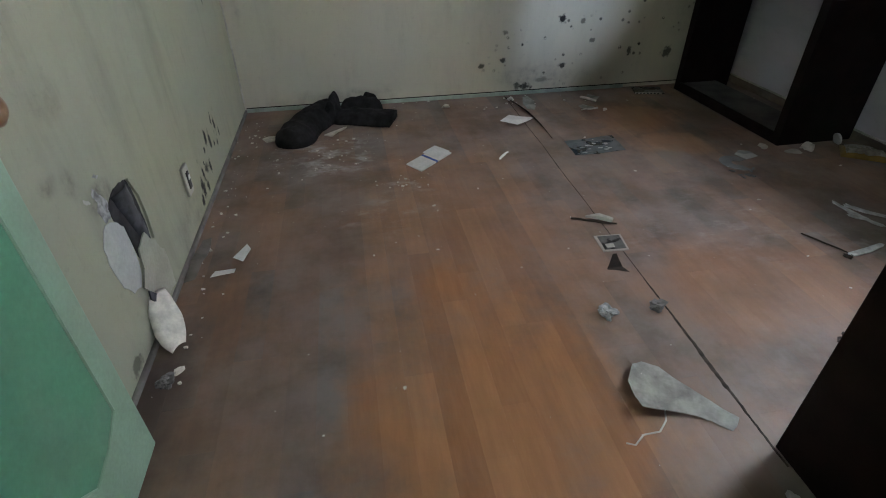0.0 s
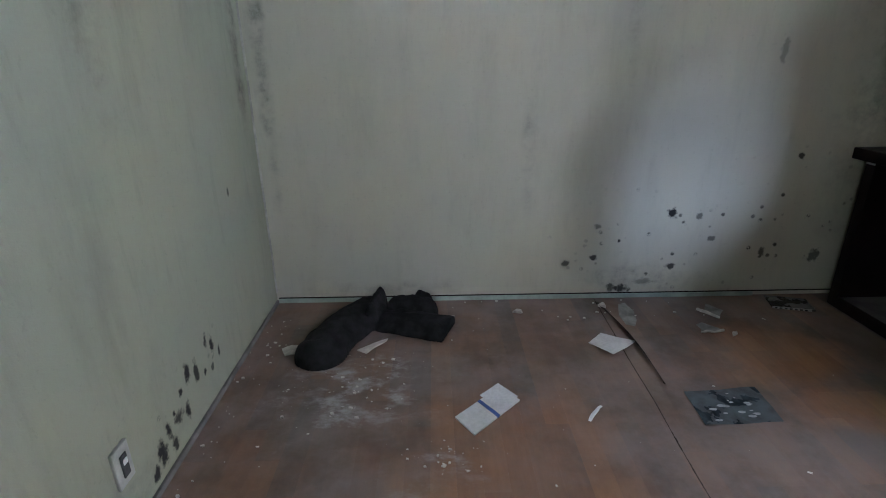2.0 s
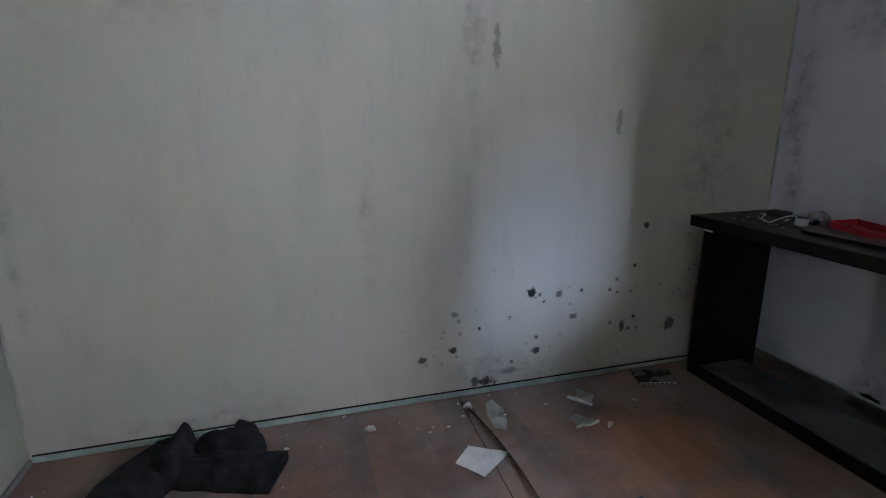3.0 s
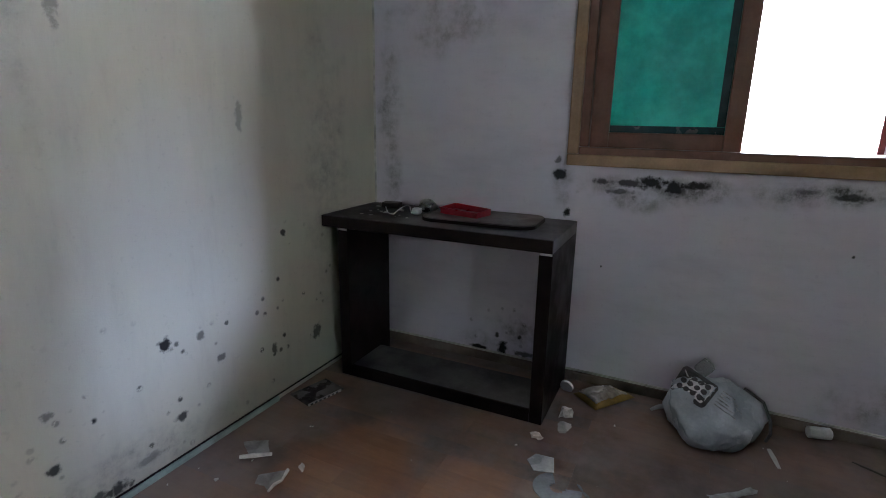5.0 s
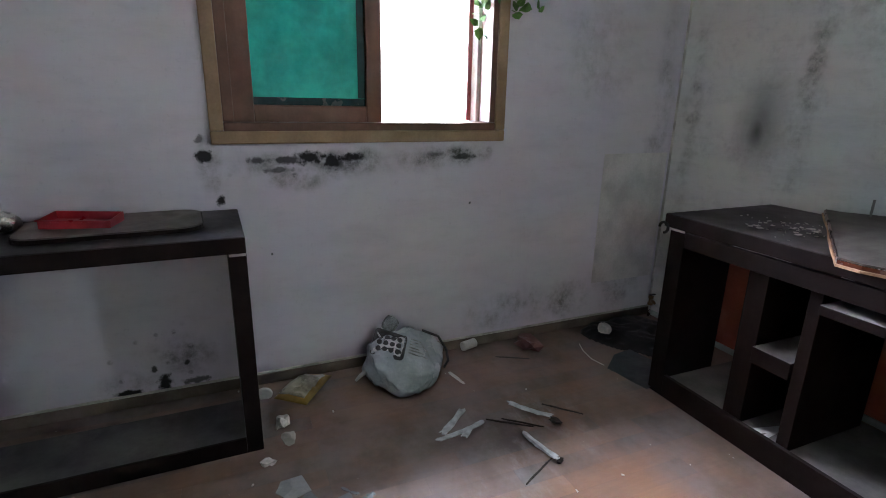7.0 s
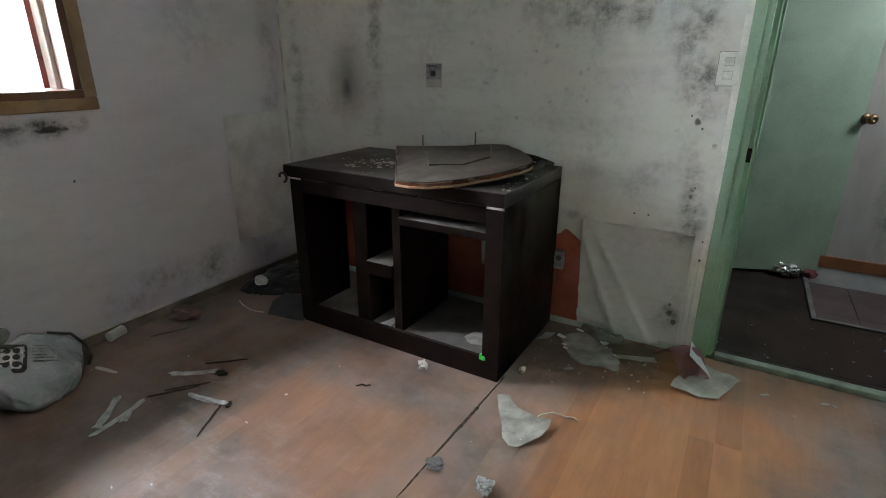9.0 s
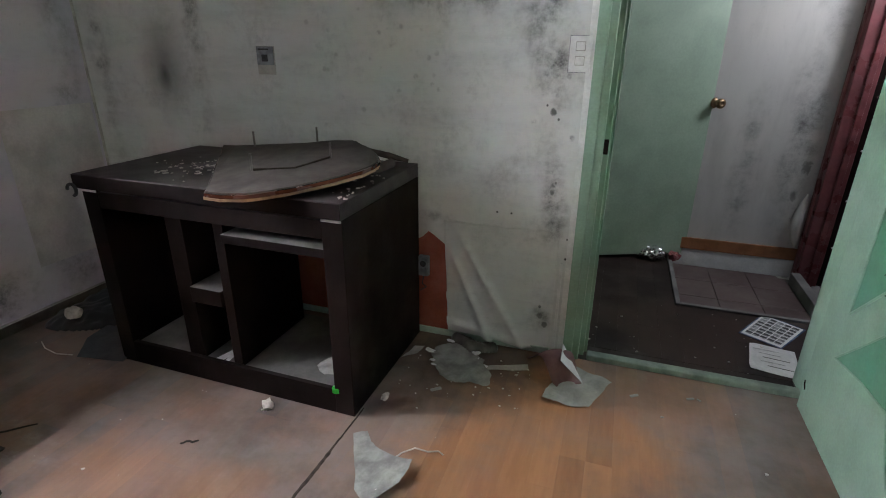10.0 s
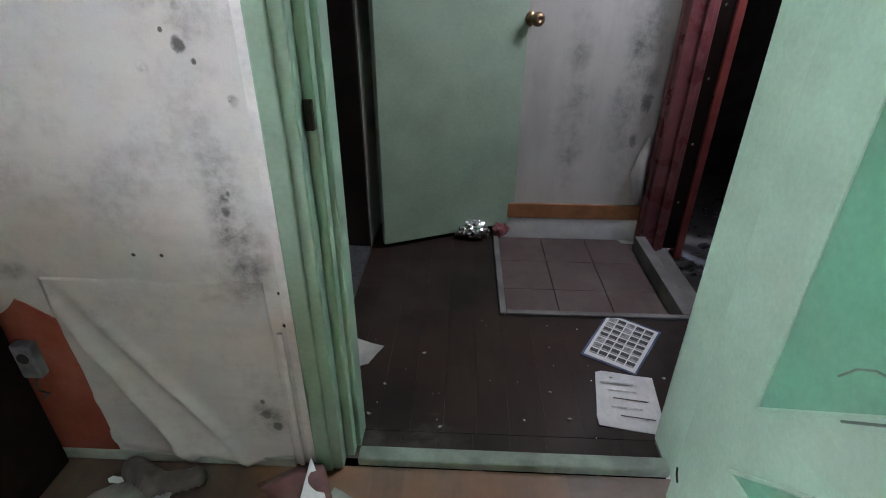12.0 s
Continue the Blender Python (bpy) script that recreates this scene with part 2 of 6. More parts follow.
M["south"] = wallpaper("grey_white_wallpaper", (0.68, 0.70, 0.69), (0.70, 0.70, 0.67), "xz",
    [(1.525, 1.025, 0.016, 0.016, 0.8), (1.505, 1.0, 0.006, 0.008, 0.8), (1.55, 1.05, 0.004, 0.005, 0.8), (1.49, 0.14, 0.018, 0.018, 0.7), (1.51, 0.18, 0.018, 0.02, 0.6), (1.515, 0.22, 0.008, 0.01, 0.7), (1.43, 0.535, 0.006, 0.008, 1), (1.43, 0.45, 0.006, 0.008, 1),
     (1.72, 0.62, 0.006, 0.006, 0.9), (1.66, 0.62, 0.005, 0.005, 0.9), (1.505, 0.72, 0.012, 0.014, 0.6), (1.495, 0.76, 0.006, 0.008, 0.6)],
    # the wide flat patch at desk-top height paints the desk's shadow
    [(1.53, 1.15, 0.11, 0.30, 1.2), (1.50, 0.7, 0.06, 0.32, 1.2), (1.56, 1.45, 0.12, 0.3, 1.2), (1.50, 0.16, 0.07, 0.1, 1.0), (3.13, 1.4, 0.07, 0.7, 0.9), (3.72, 1.25, 0.07, 0.7, 0.8), (1.9, 1.5, 0.5, 0.25, 1.0), (1.8, 0.8, 0.55, 0.07, 0.5), (2.02, 0.57, 0.07, 0.035, 0.9), (2.6, 1.6, 0.5, 0.2, 0.7)],
    [(1.52, 0.9, 0.12, 0.55, 1.0), (2.2, 1.3, 0.7, 0.5, 0.3)], 0.8, (0.45, 0.45, 2.2), [(3.32, 1.16, 0.21, 0.33, 0.7), (3.335, 1.12, 0.12, 0.2, 0.9)], 0.32)
M["hall"] = wallpaper("hall_wallpaper", (0.56, 0.55, 0.53), (0.60, 0.58, 0.55), "xz",
    [(0.24, 0.62, 0.03, 0.05, 0.6), (0.27, 0.45, 0.02, 0.04, 0.5)], [(0.3, 0.8, 0.12, 0.9, 0.9), (0.55, 0.6, 0.1, 0.6, 0.6)], [(0.27, 0.5, 0.12, 0.5, 1.0)], 0.9)
M["beige_paper"] = plain("yellowed_paper_patch", (0.675, 0.65, 0.645), 0.8, vary=0.14, scale=7, dust=0.12)
M["ceiling"] = plain("ceiling_paper", (0.78, 0.77, 0.73), 0.85, vary=0.08, scale=3)
M["vinyl"] = floor_vinyl("wood_print_vinyl", (0.29, 0.12, 0.048), (0.52, 0.26, 0.118),
    [(1.42, 2.05, 0.56, 1.1, 1.0), (1.5, 3.15, 0.5, 0.8, 0.6), (2.45, 2.55, 0.6, 0.35, 0.5), (1.1, 1.5, 0.5, 0.3, 0.45), (2.75, 4.15, 0.42, 0.3, 0.75), (2.85, 3.75, 0.25, 0.2, 0.7)],
    [(0.95, 3.9, 0.4, 0.35, 0.9), (1.3, 3.55, 0.12, 0.08, 1.0), (1.2, 3.35, 0.3, 0.25, 0.35), (3.1, 2.6, 0.35, 0.4, 0.3), (2.6, 2.9, 0.6, 0.4, 0.25)],
    # the patch by the south wall is part stain, part painted shadow
    [(3.85, 2.1, 0.3, 0.7, 0.75), (1.72, 1.5, 0.5, 0.3, 0.8), (0.5, 2.4, 0.12, 0.5, 0.5), (3.3, 4.2, 0.5, 0.5, 0.4)])
M["hall_floor"] = floor_vinyl("dark_hall_vinyl", (0.032, 0.016, 0.012), (0.07, 0.036, 0.026), [(0.9, 0.9, 0.5, 0.4, 0.7)], [(1.2, 1.2, 0.3, 0.15, 0.08)], [(1.3, 0.6, 0.2, 0.5, 0.5)], (0.011, 0.008, 0.007), (0.02, 0.015, 0.0135), 0.22)
M["green"] = plain("pale_green_paint", (0.255, 0.405, 0.30), 0.42, vary=0.1, scale=6, dust=0.12, bump=0.0004)
M["green_panel"] = plain("mid_green_paint", (0.09, 0.275, 0.17), 0.4, vary=0.1, scale=6, dust=0.1, bump=0.0004)
M["green_pale2"] = plain("pale_sage_paint", (0.27, 0.37, 0.28), 0.5, vary=0.12, scale=5, dust=0.1)
M["espresso"] = plain("espresso_laminate", (0.011, 0.006, 0.005), 0.52, vary=0.3, scale=7, spec=0.16)
M["espresso_top"] = plain("dusty_espresso_top", (0.02, 0.016, 0.015), 0.46, vary=0.3, scale=7, dust=0.14)
M["bolt"] = plain("dull_steel_thread", (0.2, 0.19, 0.18), 0.35, 1.0, vary=0.3)
M["grey_dust"] = plain("dust_covered_board", (0.15, 0.145, 0.14), 0.75, vary=0.3, scale=6, dust=0.3)
M["thin_dust"] = plain("thinly_dusted_board", (0.08, 0.076, 0.074), 0.7, vary=0.3, scale=6, dust=0.2)
M["core"] = plain("bare_white_edge", (0.7, 0.68, 0.64), 0.6, vary=0.1)
M["casing"] = plain("golden_wood_foil", (0.34, 0.215, 0.115), 0.4, vary=0.15, scale=9, dust=0.1)
M["sash"] = plain("brown_wood_foil", (0.145, 0.065, 0.038), 0.38, vary=0.2, scale=9, dust=0.06)
M["white_pvc"] = plain("white_plastic", (0.72, 0.73, 0.72), 0.4, vary=0.08, dust=0.1)
M["red_paint"] = plain("red_metal_paint", (0.27, 0.06, 0.055), 0.35, vary=0.2)
M["maroon"] = plain("maroon_foil", (0.2, 0.062, 0.068), 0.32, vary=0.2, dust=0.08)
M["orange_wall"] = plain("brick_red_underlayer", (0.33, 0.075, 0.045), 0.8, vary=0.2, scale=5, dust=0.12)
M["brass"] = plain("worn_brass", (0.30, 0.20, 0.12), 0.36, 1.0, vary=0.2)
M["steel"] = plain("zinc_steel", (0.55, 0.55, 0.54), 0.3, 1.0, vary=0.2)
M["zinc"] = plain("dull_zinc_plate", (0.24, 0.26, 0.28), 0.45, 0.3, vary=0.3, scale=30)
M["baseboard"] = plain("orange_wood_trim", (0.30, 0.125, 0.05), 0.45, vary=0.2)
M["tile"] = plain("pinkish_entry_tile", (0.085, 0.056, 0.053), 0.55, vary=0.15, scale=4, dust=0.15)
M["east_skirt"] = plain("dusty_brown_vinyl_upstand", (0.15, 0.115, 0.09), 0.6, vary=0.3, scale=6, dust=0.3)
M["plain_strip"] = plain("pale_paper_edge", (0.55, 0.54, 0.5), 0.8)
# near-black colour carries the shade of the unlit side room and porch
M["dark"] = plain("near_black_shade", (0.02, 0.018, 0.018), 0.85, vary=0.3)
M["concrete"] = plain("grey_render", (0.16, 0.155, 0.15), 0.85, vary=0.3, scale=5, bump=0.002)
M["white_margin"] = plain("bare_white_plaster", (0.74, 0.75, 0.73), 0.8, vary=0.12, scale=9, dust=0.15)
M["mint_worn"] = plain("scuffed_threshold_paint", (0.25, 0.32, 0.27), 0.55, vary=0.35, scale=10, dust=0.4)
M["green_scuff"] = plain("dark_green_scuff", (0.085, 0.13, 0.1), 0.6)
M["mint"] = plain("mint_painted_skirting", (0.42, 0.52, 0.46), 0.5, vary=0.2, scale=8, dust=0.2)

glass = Nodes("teal_filmed_glass")
glass.bump(glass.noise(4, 3), 0.0006, 0.15)
M["glass"] = glass.done(glass.mix(glass.ramp(glass.noise(5, 6, 0.65), 0.3, 0.7), (0.008, 0.25, 0.2), (0.02, 0.44, 0.35)), glass.ramp(glass.noise(9, 5), 0.35, 0.7, 0.05, 0.2), 0.0, 0.5, Transmission_Weight=0.045)
M["dark_teal"] = plain("dark_teal_edge", (0.008, 0.035, 0.04), 0.2)
hill = Nodes("bright_hillside")
hc = hill.mix(hill.ramp(hill.noise(1.6, 8, 0.7), 0.5, 0.7), (0.90, 0.96, 1.0), (0.66, 0.84, 0.66))
hill.put(hill.b.inputs["Emission Color"], hc)
hill.b.inputs["Emission Strength"].default_value = BACKDROP
M["hill"] = hill.done((0.3, 0.35, 0.25), 0.9)

# ---- geometry helpers ----
from mathutils.bvhtree import BVHTree



def bx(bm, x0, x1, y0, y1, z0, z1, bevel=0.0, turn=None):
    """A box between two corners, with its own bevelled edges."""
    made = bmesh.ops.create_cube(bm, size=1.0)["verts"]
    for v in made:
        v.co = Vector(((x0 + x1) / 2 + v.co.x * (x1 - x0), (y0 + y1) / 2 + v.co.y * (y1 - y0), (z0 + z1) / 2 + v.co.z * (z1 - z0)))
    if bevel:
        edges = list({e for v in made for e in v.link_edges})
        made = [v for v in bmesh.ops.bevel(bm, geom=edges, offset=bevel, segments=2, affect="EDGES", profile=0.5)["verts"]] or made
    if turn is not None:
        bmesh.ops.transform(bm, matrix=turn, verts=list({v for v in made if v.is_valid}))
    return bm


def mesh_of(name, bm, material, smooth=False):
    me = bpy.data.meshes.new(name)
    bmesh.ops.recalc_face_normals(bm, faces=bm.faces)
    bm.to_mesh(me)
    bm.free()
    for m in material if isinstance(material, (list, tuple)) else (material,):
        me.materials.append(m)
    if smooth:
        for p in me.polygons:
            p.use_smooth = True
    return me


def base(name, m, label, category, group="", kind=""):
    """An Empty at a thing's base."""
    ob = new(name)
    ob.empty_display_size = 0.1
    ob.matrix_basis = m if isinstance(m, Matrix) else Matrix.Translation(m)
    return tagged(ob, label, category, group, kind)


def part(name, bm, material, parent, label="", smooth=False):
    """One mesh as a part of a thing; its coordinates are those of the thing's base."""
    ob = new(name, mesh_of(name, bm, material, smooth))
    ob.parent = parent
    return tagged(ob, label)


def solid(name, bm, material, label, category, m=None, group="", kind="", smooth=False):
    """A thing that is one mesh."""
    ob = new(name, mesh_of(name, bm, material, smooth))
    if m is not None:
        ob.matrix_basis = m
    return tagged(ob, label, category, group, kind)


def one(x0, x1, y0, y1, z0, z1, bevel=0.0):
    return bx(bmesh.new(), x0, x1, y0, y1, z0, z1, bevel)


def slab(points, z0, z1, bm=None, rise=None):
    """A plate with a polygon outline; rise(x, y) lifts it."""
    bm = bm or bmesh.new()
    up = rise or (lambda x, y: 0.0)
    lo = [bm.verts.new((x, y, z0 + up(x, y))) for x, y in points]
    hi = [bm.verts.new((x, y, z1 + up(x, y))) for x, y in points]
    bm.faces.new(hi)
    bm.faces.new(lo[::-1])
    n = len(points)
    for i in range(n):
        bm.faces.new((lo[i], lo[(i + 1) % n], hi[(i + 1) % n], hi[i]))
    return bm


def tube(points, radius, sides=8, bm=None, ends=True):
    """A round bar along a line of points; radius may be a list."""
    bm = bm or bmesh.new()
    pts = [Vector(p) for p in points]
    rings = []
    for i, p in enumerate(pts):
        d = (pts[min(i + 1, len(pts) - 1)] - pts[max(i - 1, 0)]).normalized()
        a = d.orthogonal().normalized()
        if rings and abs(d.dot(last)) > 0.2:
            a = (last_a - d * last_a.dot(d)).normalized()
        b = d.cross(a)
        last, last_a = d, a
        r = radius[i] if isinstance(radius, (list, tuple)) else radius
        rings.append([bm.verts.new(p + (a * math.cos(k * math.tau / sides) + b * math.sin(k * math.tau / sides)) * r) for k in range(sides)])
    for r0, r1 in zip(rings, rings[1:]):
        for k in range(sides):
            bm.faces.new((r0[k], r0[(k + 1) % sides], r1[(k + 1) % sides], r1[k]))
    if ends:
        bm.faces.new(rings[0][::-1])
        bm.faces.new(rings[-1])
    return bm


def lathe(profile, sides=24, bm=None, m=None):
    """A turned shape from (radius, height) pairs, about z."""
    bm = bm or bmesh.new()
    rings = []
    for r, z in profile:
        rings.append([bm.verts.new((r * math.cos(k * math.tau / sides), r * math.sin(k * math.tau / sides), z)) for k in range(sides)])
    for r0, r1 in zip(rings, rings[1:]):
        for k in range(sides):
            bm.faces.new((r0[k], r0[(k + 1) % sides], r1[(k + 1) % sides], r1[k]))
    bm.faces.new(rings[0][::-1])
    bm.faces.new(rings[-1])
    if m is not None:
        bmesh.ops.transform(bm, matrix=m, verts=bm.verts)
    return bm


def structure(name, bm, material, label, category="wall"):
    return solid(name, bm, material, label, category, kind="structure")


# ---- the bedroom's shell ----
XW, XE, YS, YN, TOP, T = 0.43, 3.825, 1.31, 4.715, 2.3, 0.12
DX0, DX1, DTOP = 0.46, 1.40, 2.08        # hole of the bedroom door
WY0, WY1, WZ0, WZ1 = 2.452, 3.622, 1.1, 2.1   # hole of the window

structure("wall_west", one(XW - T, XW, YS - T, YN + T, -0.1, TOP), M["west"], "yellow-green wallpapered wall with mould, streaks and a broken hole")
structure("wall_north", one(XW, XE, YN, YN + T, -0.1, TOP), M["north"], "yellowed wallpapered wall with black mould spots")
bm = bmesh.new()
TE = 0.2
bx(bm, XE, XE + TE, YS - T, WY0, -0.1, TOP)
bx(bm, XE, XE + TE, WY1, YN + T, -0.1, TOP)
bx(bm, XE, XE + TE, WY0, WY1, -0.1, WZ0)
bx(bm, XE, XE + TE, WY0, WY1, WZ1, TOP)
structure("wall_east", bm, M["east"], "grey-lilac wallpapered wall with mould under the window")
bm = bmesh.new()
bx(bm, XW, DX0, YS - T, YS, -0.1, TOP)
bx(bm, DX1, XE, YS - T, YS, -0.1, TOP)
bx(bm, DX0, DX1, YS - T, YS, DTOP, TOP)
structure("wall_south", bm, M["south"], "grey-white wallpapered wall with peeling mouldy paper")
structure("ceiling", one(XW - T, XE + TE, YS - T, YN + T, TOP, TOP + 0.1), M["ceiling"], "plain papered ceiling", "ceiling")
structure("floor", one(XW, XE, YS, YN, -0.12, -0.006), M["concrete"], "concrete slab under worn wood-print floor boards", "floor")

# skirting lip along the walls
structure("baseboard", one(XW + 0.01, 3.0, YN - 0.012, YN, -0.006, 0.022, 0.003), M["mint"], "low mint painted skirting with a dark gap above", "baseboard")
structure("baseboard_gap", one(XW + 0.01, XE - 0.01, YN - 0.006, YN, 0.0235, 0.028), M["espresso"], "dark gap where the wallpaper ends above the skirting", "trim")
structure("baseboard_west", one(XW, XW + 0.012, YS + 0.2, YN - 0.013, -0.006, 0.02, 0.003), M["concrete"], "grey folded floor edge along the wall", "baseboard")
structure("baseboard_east", one(XE - 0.012, XE, YS + 0.01, YN - 0.013, -0.006, 0.046, 0.003), M["east_skirt"], "worn brown folded floor edge along the wall", "baseboard")
structure("baseboard_east_top", one(XE - 0.008, XE, YS + 0.01, YN - 0.013, 0.047, 0.056, 0.001), M["plain_strip"], "pale edge of paper above the skirting", "trim")
structure("baseboard_south", one(DX1 + 0.06, XE - 0.013, YS, YS + 0.01, -0.006, 0.03, 0.003), M["mint"], "pale painted skirting strip under the wallpaper", "baseboard")

for name, x, y in (("corner_trim", XE - 0.004, YN - 0.004), ("corner_trim_south", XE - 0.004, YS + 0.004), ("corner_trim_west", XW + 0.003, YN - 0.003)):
    structure(name, tube([(x, y, 0.06), (x, y, TOP)], 0.006, 6), M["plain_strip"], "pale paper edge down the room's corner", "trim")

# ---- the hall behind the bedroom door ----
HX0, HX1, HY0, HY1 = 0.16, 1.46, -0.14, YS - T
EX1, EY1 = 0.87, 0.60        # recessed entry
structure("hall_wall_south", one(HX0 - 0.1, 2.6, HY0 - T, HY0, -0.2, TOP), M["hall"], "grey stained hall wallpaper with a torn corner")
bm = bmesh.new()
bx(bm, HX0 - 0.12, HX0, 0.57, HY1, -0.2, TOP)
bx(bm, HX0 - 0.12, HX0, HY0, 0.57, 2.1, TOP)
structure("hall_wall_west", bm, M["hall"], "grey rendered hall wall beside the entrance")
bm = bmesh.new()
bx(bm, HX1, HX1 + 0.1, 1.14, HY1, -0.1, TOP)
bx(bm, HX1, HX1 + 0.1, HY0, 0.13, -0.1, TOP)
bx(bm, HX1, HX1 + 0.1, 0.13, 1.14, 2.03, TOP)
structure("hall_wall_east", bm, M["hall"], "hall wall with a dark open doorway")
structure("hall_ceiling", one(HX0 - 0.12, 2.7, HY0 - T, HY1, TOP, TOP + 0.1), M["ceiling"], "plain hall ceiling", "ceiling")
bm = bmesh.new()
bx(bm, EX1, HX1 + 0.1, HY0, HY1, -0.12, -0.006)
bx(bm, HX0, EX1, EY1, HY1, -0.12, -0.006)
structure("hall_floor", bm, M["concrete"], "slab under the dark wood-print hall floor", "floor")
structure("entry_floor", one(HX0 - 0.12, EX1, HY0, EY1, -0.2, -0.066), M["concrete"], "recessed slab of the entry", "floor")
# side room surfaces: darkness painted into the colour
structure("side_room_floor", one(HX1 + 0.1, 2.6, HY0, HY1, -0.12, -0.01), M["dark"], "floor of the unlit side room, painted near-black for its shade", "floor")
structure("side_room_wall", one(2.6, 2.7, HY0, HY1, -0.1, TOP), M["dark"], "wall of the unlit side room, painted near-black for its shade")
structure("hall_baseboard", one(HX0 + 0.005, 0.86, HY0, HY0 + 0.014, 0.055, 0.13, 0.003), M["baseboard"], "orange wood skirting above the entry", "baseboard")
structure("entry_upstand", one(HX0 + 0.005, 0.86, HY0, HY0 + 0.008, -0.064, 0.052), M["white_pvc"], "dirty white painted strip under the skirting", "trim")
entry = structure("entry_trim", one(EX1, EX1 + 0.025, HY0 + 0.02, EY1 + 0.025, -0.02, 0.012, 0.004), M["concrete"], "grey metal edge round the recessed entry", "trim")
part("edge_strip", one(HX0, EX1, EY1, EY1 + 0.025, -0.02, 0.012, 0.004), M["concrete"], entry)
part("edge_strip", one(HX0, HX0 + 0.05, HY0 + 0.1, EY1, -0.066, 0.012, 0.004), M["concrete"], entry)

# dark porch outside the entrance, painted near-black; unseen walls and roof block daylight
structure("porch_floor", one(-2.6, HX0 - 0.12, -1.3, 1.6, -0.3, -0.12), M["dark"], "littered porch floor, its shade painted near-black", "floor")
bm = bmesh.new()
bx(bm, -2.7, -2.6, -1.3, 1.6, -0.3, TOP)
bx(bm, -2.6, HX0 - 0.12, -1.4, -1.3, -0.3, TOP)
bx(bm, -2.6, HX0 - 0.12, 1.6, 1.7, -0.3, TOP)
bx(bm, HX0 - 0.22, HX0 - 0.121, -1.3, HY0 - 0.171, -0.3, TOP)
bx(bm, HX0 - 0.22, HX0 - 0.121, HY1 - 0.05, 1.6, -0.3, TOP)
structure("porch_walls", bm, M["dark"], "added porch walls, near-black, keeping daylight out")
structure("porch_roof", one(-2.7, HX0 - 0.12, -1.4, 1.7, TOP, TOP + 0.1), M["dark"], "added unseen porch roof, near-black, keeping daylight out", "ceiling")

# ---- outside the window ----
# unseen emissive panel added as extra light for the north wall
structure("low_glow_panel", one(9.0, 9.1, -8.0, -2.41, -2.5, 2.4), M["hill"], "unseen glowing panel added to light the north wall", "backdrop")
bd = structure("backdrop", one(9.0, 9.1, -2.4, 5.9, -2.5, 9.0), M["hill"], "overexposed bright hillside and sky outside the window", "backdrop")
structure("ground", one(XE + TE, 60, -40, 40, -0.6, -0.5), plain("pale_yard", (0.3, 0.29, 0.25), 0.9, vary=0.3, scale=2), "pale yard outside the house", "ground")

# ---- window ----
win = base("window_1", (XE, (WY0 + WY1) / 2, WZ0), "brown sliding window half open, teal film on the closed sash", "window", kind="structure")
ym, H = (WY0 + WY1) / 2, WZ1 - WZ0


def wpart(name, x0, x1, y0, y1, z0, z1, m, parent=win, label="", bevel=0.004):
    """y and z in the room's metres."""
    return part(name, one(x0, x1, y0 - ym, y1 - ym, z0 - WZ0, z1 - WZ0, bevel), m, parent, label)


c = 0.05
wpart("casing_bottom", -0.022, 0.0, WY0 - c, WY1 + c, WZ0 - c + 0.002, WZ0 + 0.002, M["casing"], label="golden wood casing")
wpart("casing_top", -0.022, 0.0, WY0 - c, WY1 + c, WZ1, WZ1 + c, M["casing"])
wpart("casing_side", -0.022, 0.0, WY0 - c, WY0, WZ0 + 0.003, WZ1, M["casing"])
wpart("casing_side", -0.022, 0.0, WY1, WY1 + c, WZ0 + 0.003, WZ1, M["casing"])
wpart("window_sill", -0.018, 0.19, WY0, WY1, WZ0, WZ0 + 0.035, M["sash"])
wpart("window_frame", -0.014, 0.1, WY1 - 0.04, WY1, WZ0 + 0.036, WZ1, M["sash"])
wpart("window_frame", -0.014, 0.1, WY0, WY0 + 0.03, WZ0 + 0.036, WZ1, M["sash"])
wpart("window_head", -0.014, 0.19, WY0 + 0.03, WY1 - 0.04, WZ1 - 0.035, WZ1, M["sash"])
wpart("outer_jamb", 0.101, 0.19, WY0, WY0 + 0.045, WZ0 + 0.036, WZ1 - 0.036, M["white_pvc"], label="white outer jamb")
wpart("outer_jamb", 0.101, 0.19, WY1 - 0.045, WY1, WZ0 + 0.036, WZ1 - 0.036, M["white_pvc"])
wpart("screen_edge", 0.15, 0.175, WY0 + 0.047, WY0 + 0.07, WZ0 + 0.037, WZ1 - 0.037, M["red_paint"], label="red metal screen edge", bevel=0.002)
SY0, SY1 = 2.985, 3.585
s = wpart("sash", 0.02, 0.062, SY0, SY0 + 0.068, WZ0 + 0.03, WZ1 - 0.037, M["sash"], label="brown sash with teal filmed pane")
wpart("stile", 0.02, 0.062, SY1 - 0.08, SY1, WZ0 + 0.03, WZ1 - 0.037, M["sash"], s)
wpart("rail", 0.02, 0.062, SY0 + 0.068, SY1 - 0.08, WZ0 + 0.03, WZ0 + 0.1, M["sash"], s)
wpart("rail", 0.02, 0.062, SY0 + 0.068, SY1 - 0.08, WZ1 - 0.1, WZ1 - 0.037, M["sash"], s)
wpart("pane", 0.04, 0.046, SY0 + 0.066, SY1 - 0.078, WZ0 + 0.098, WZ1 - 0.098, M["glass"], s, "teal filmed glass", 0)
# dark strips stand in for the outer frame showing through the glass
wpart("gasket", 0.0362, 0.0398, SY0 + 0.069, SY1 - 0.081, WZ0 + 0.1, WZ0 + 0.13, M["dark_teal"], s, "dark band for the outer frame behind the pane", 0)
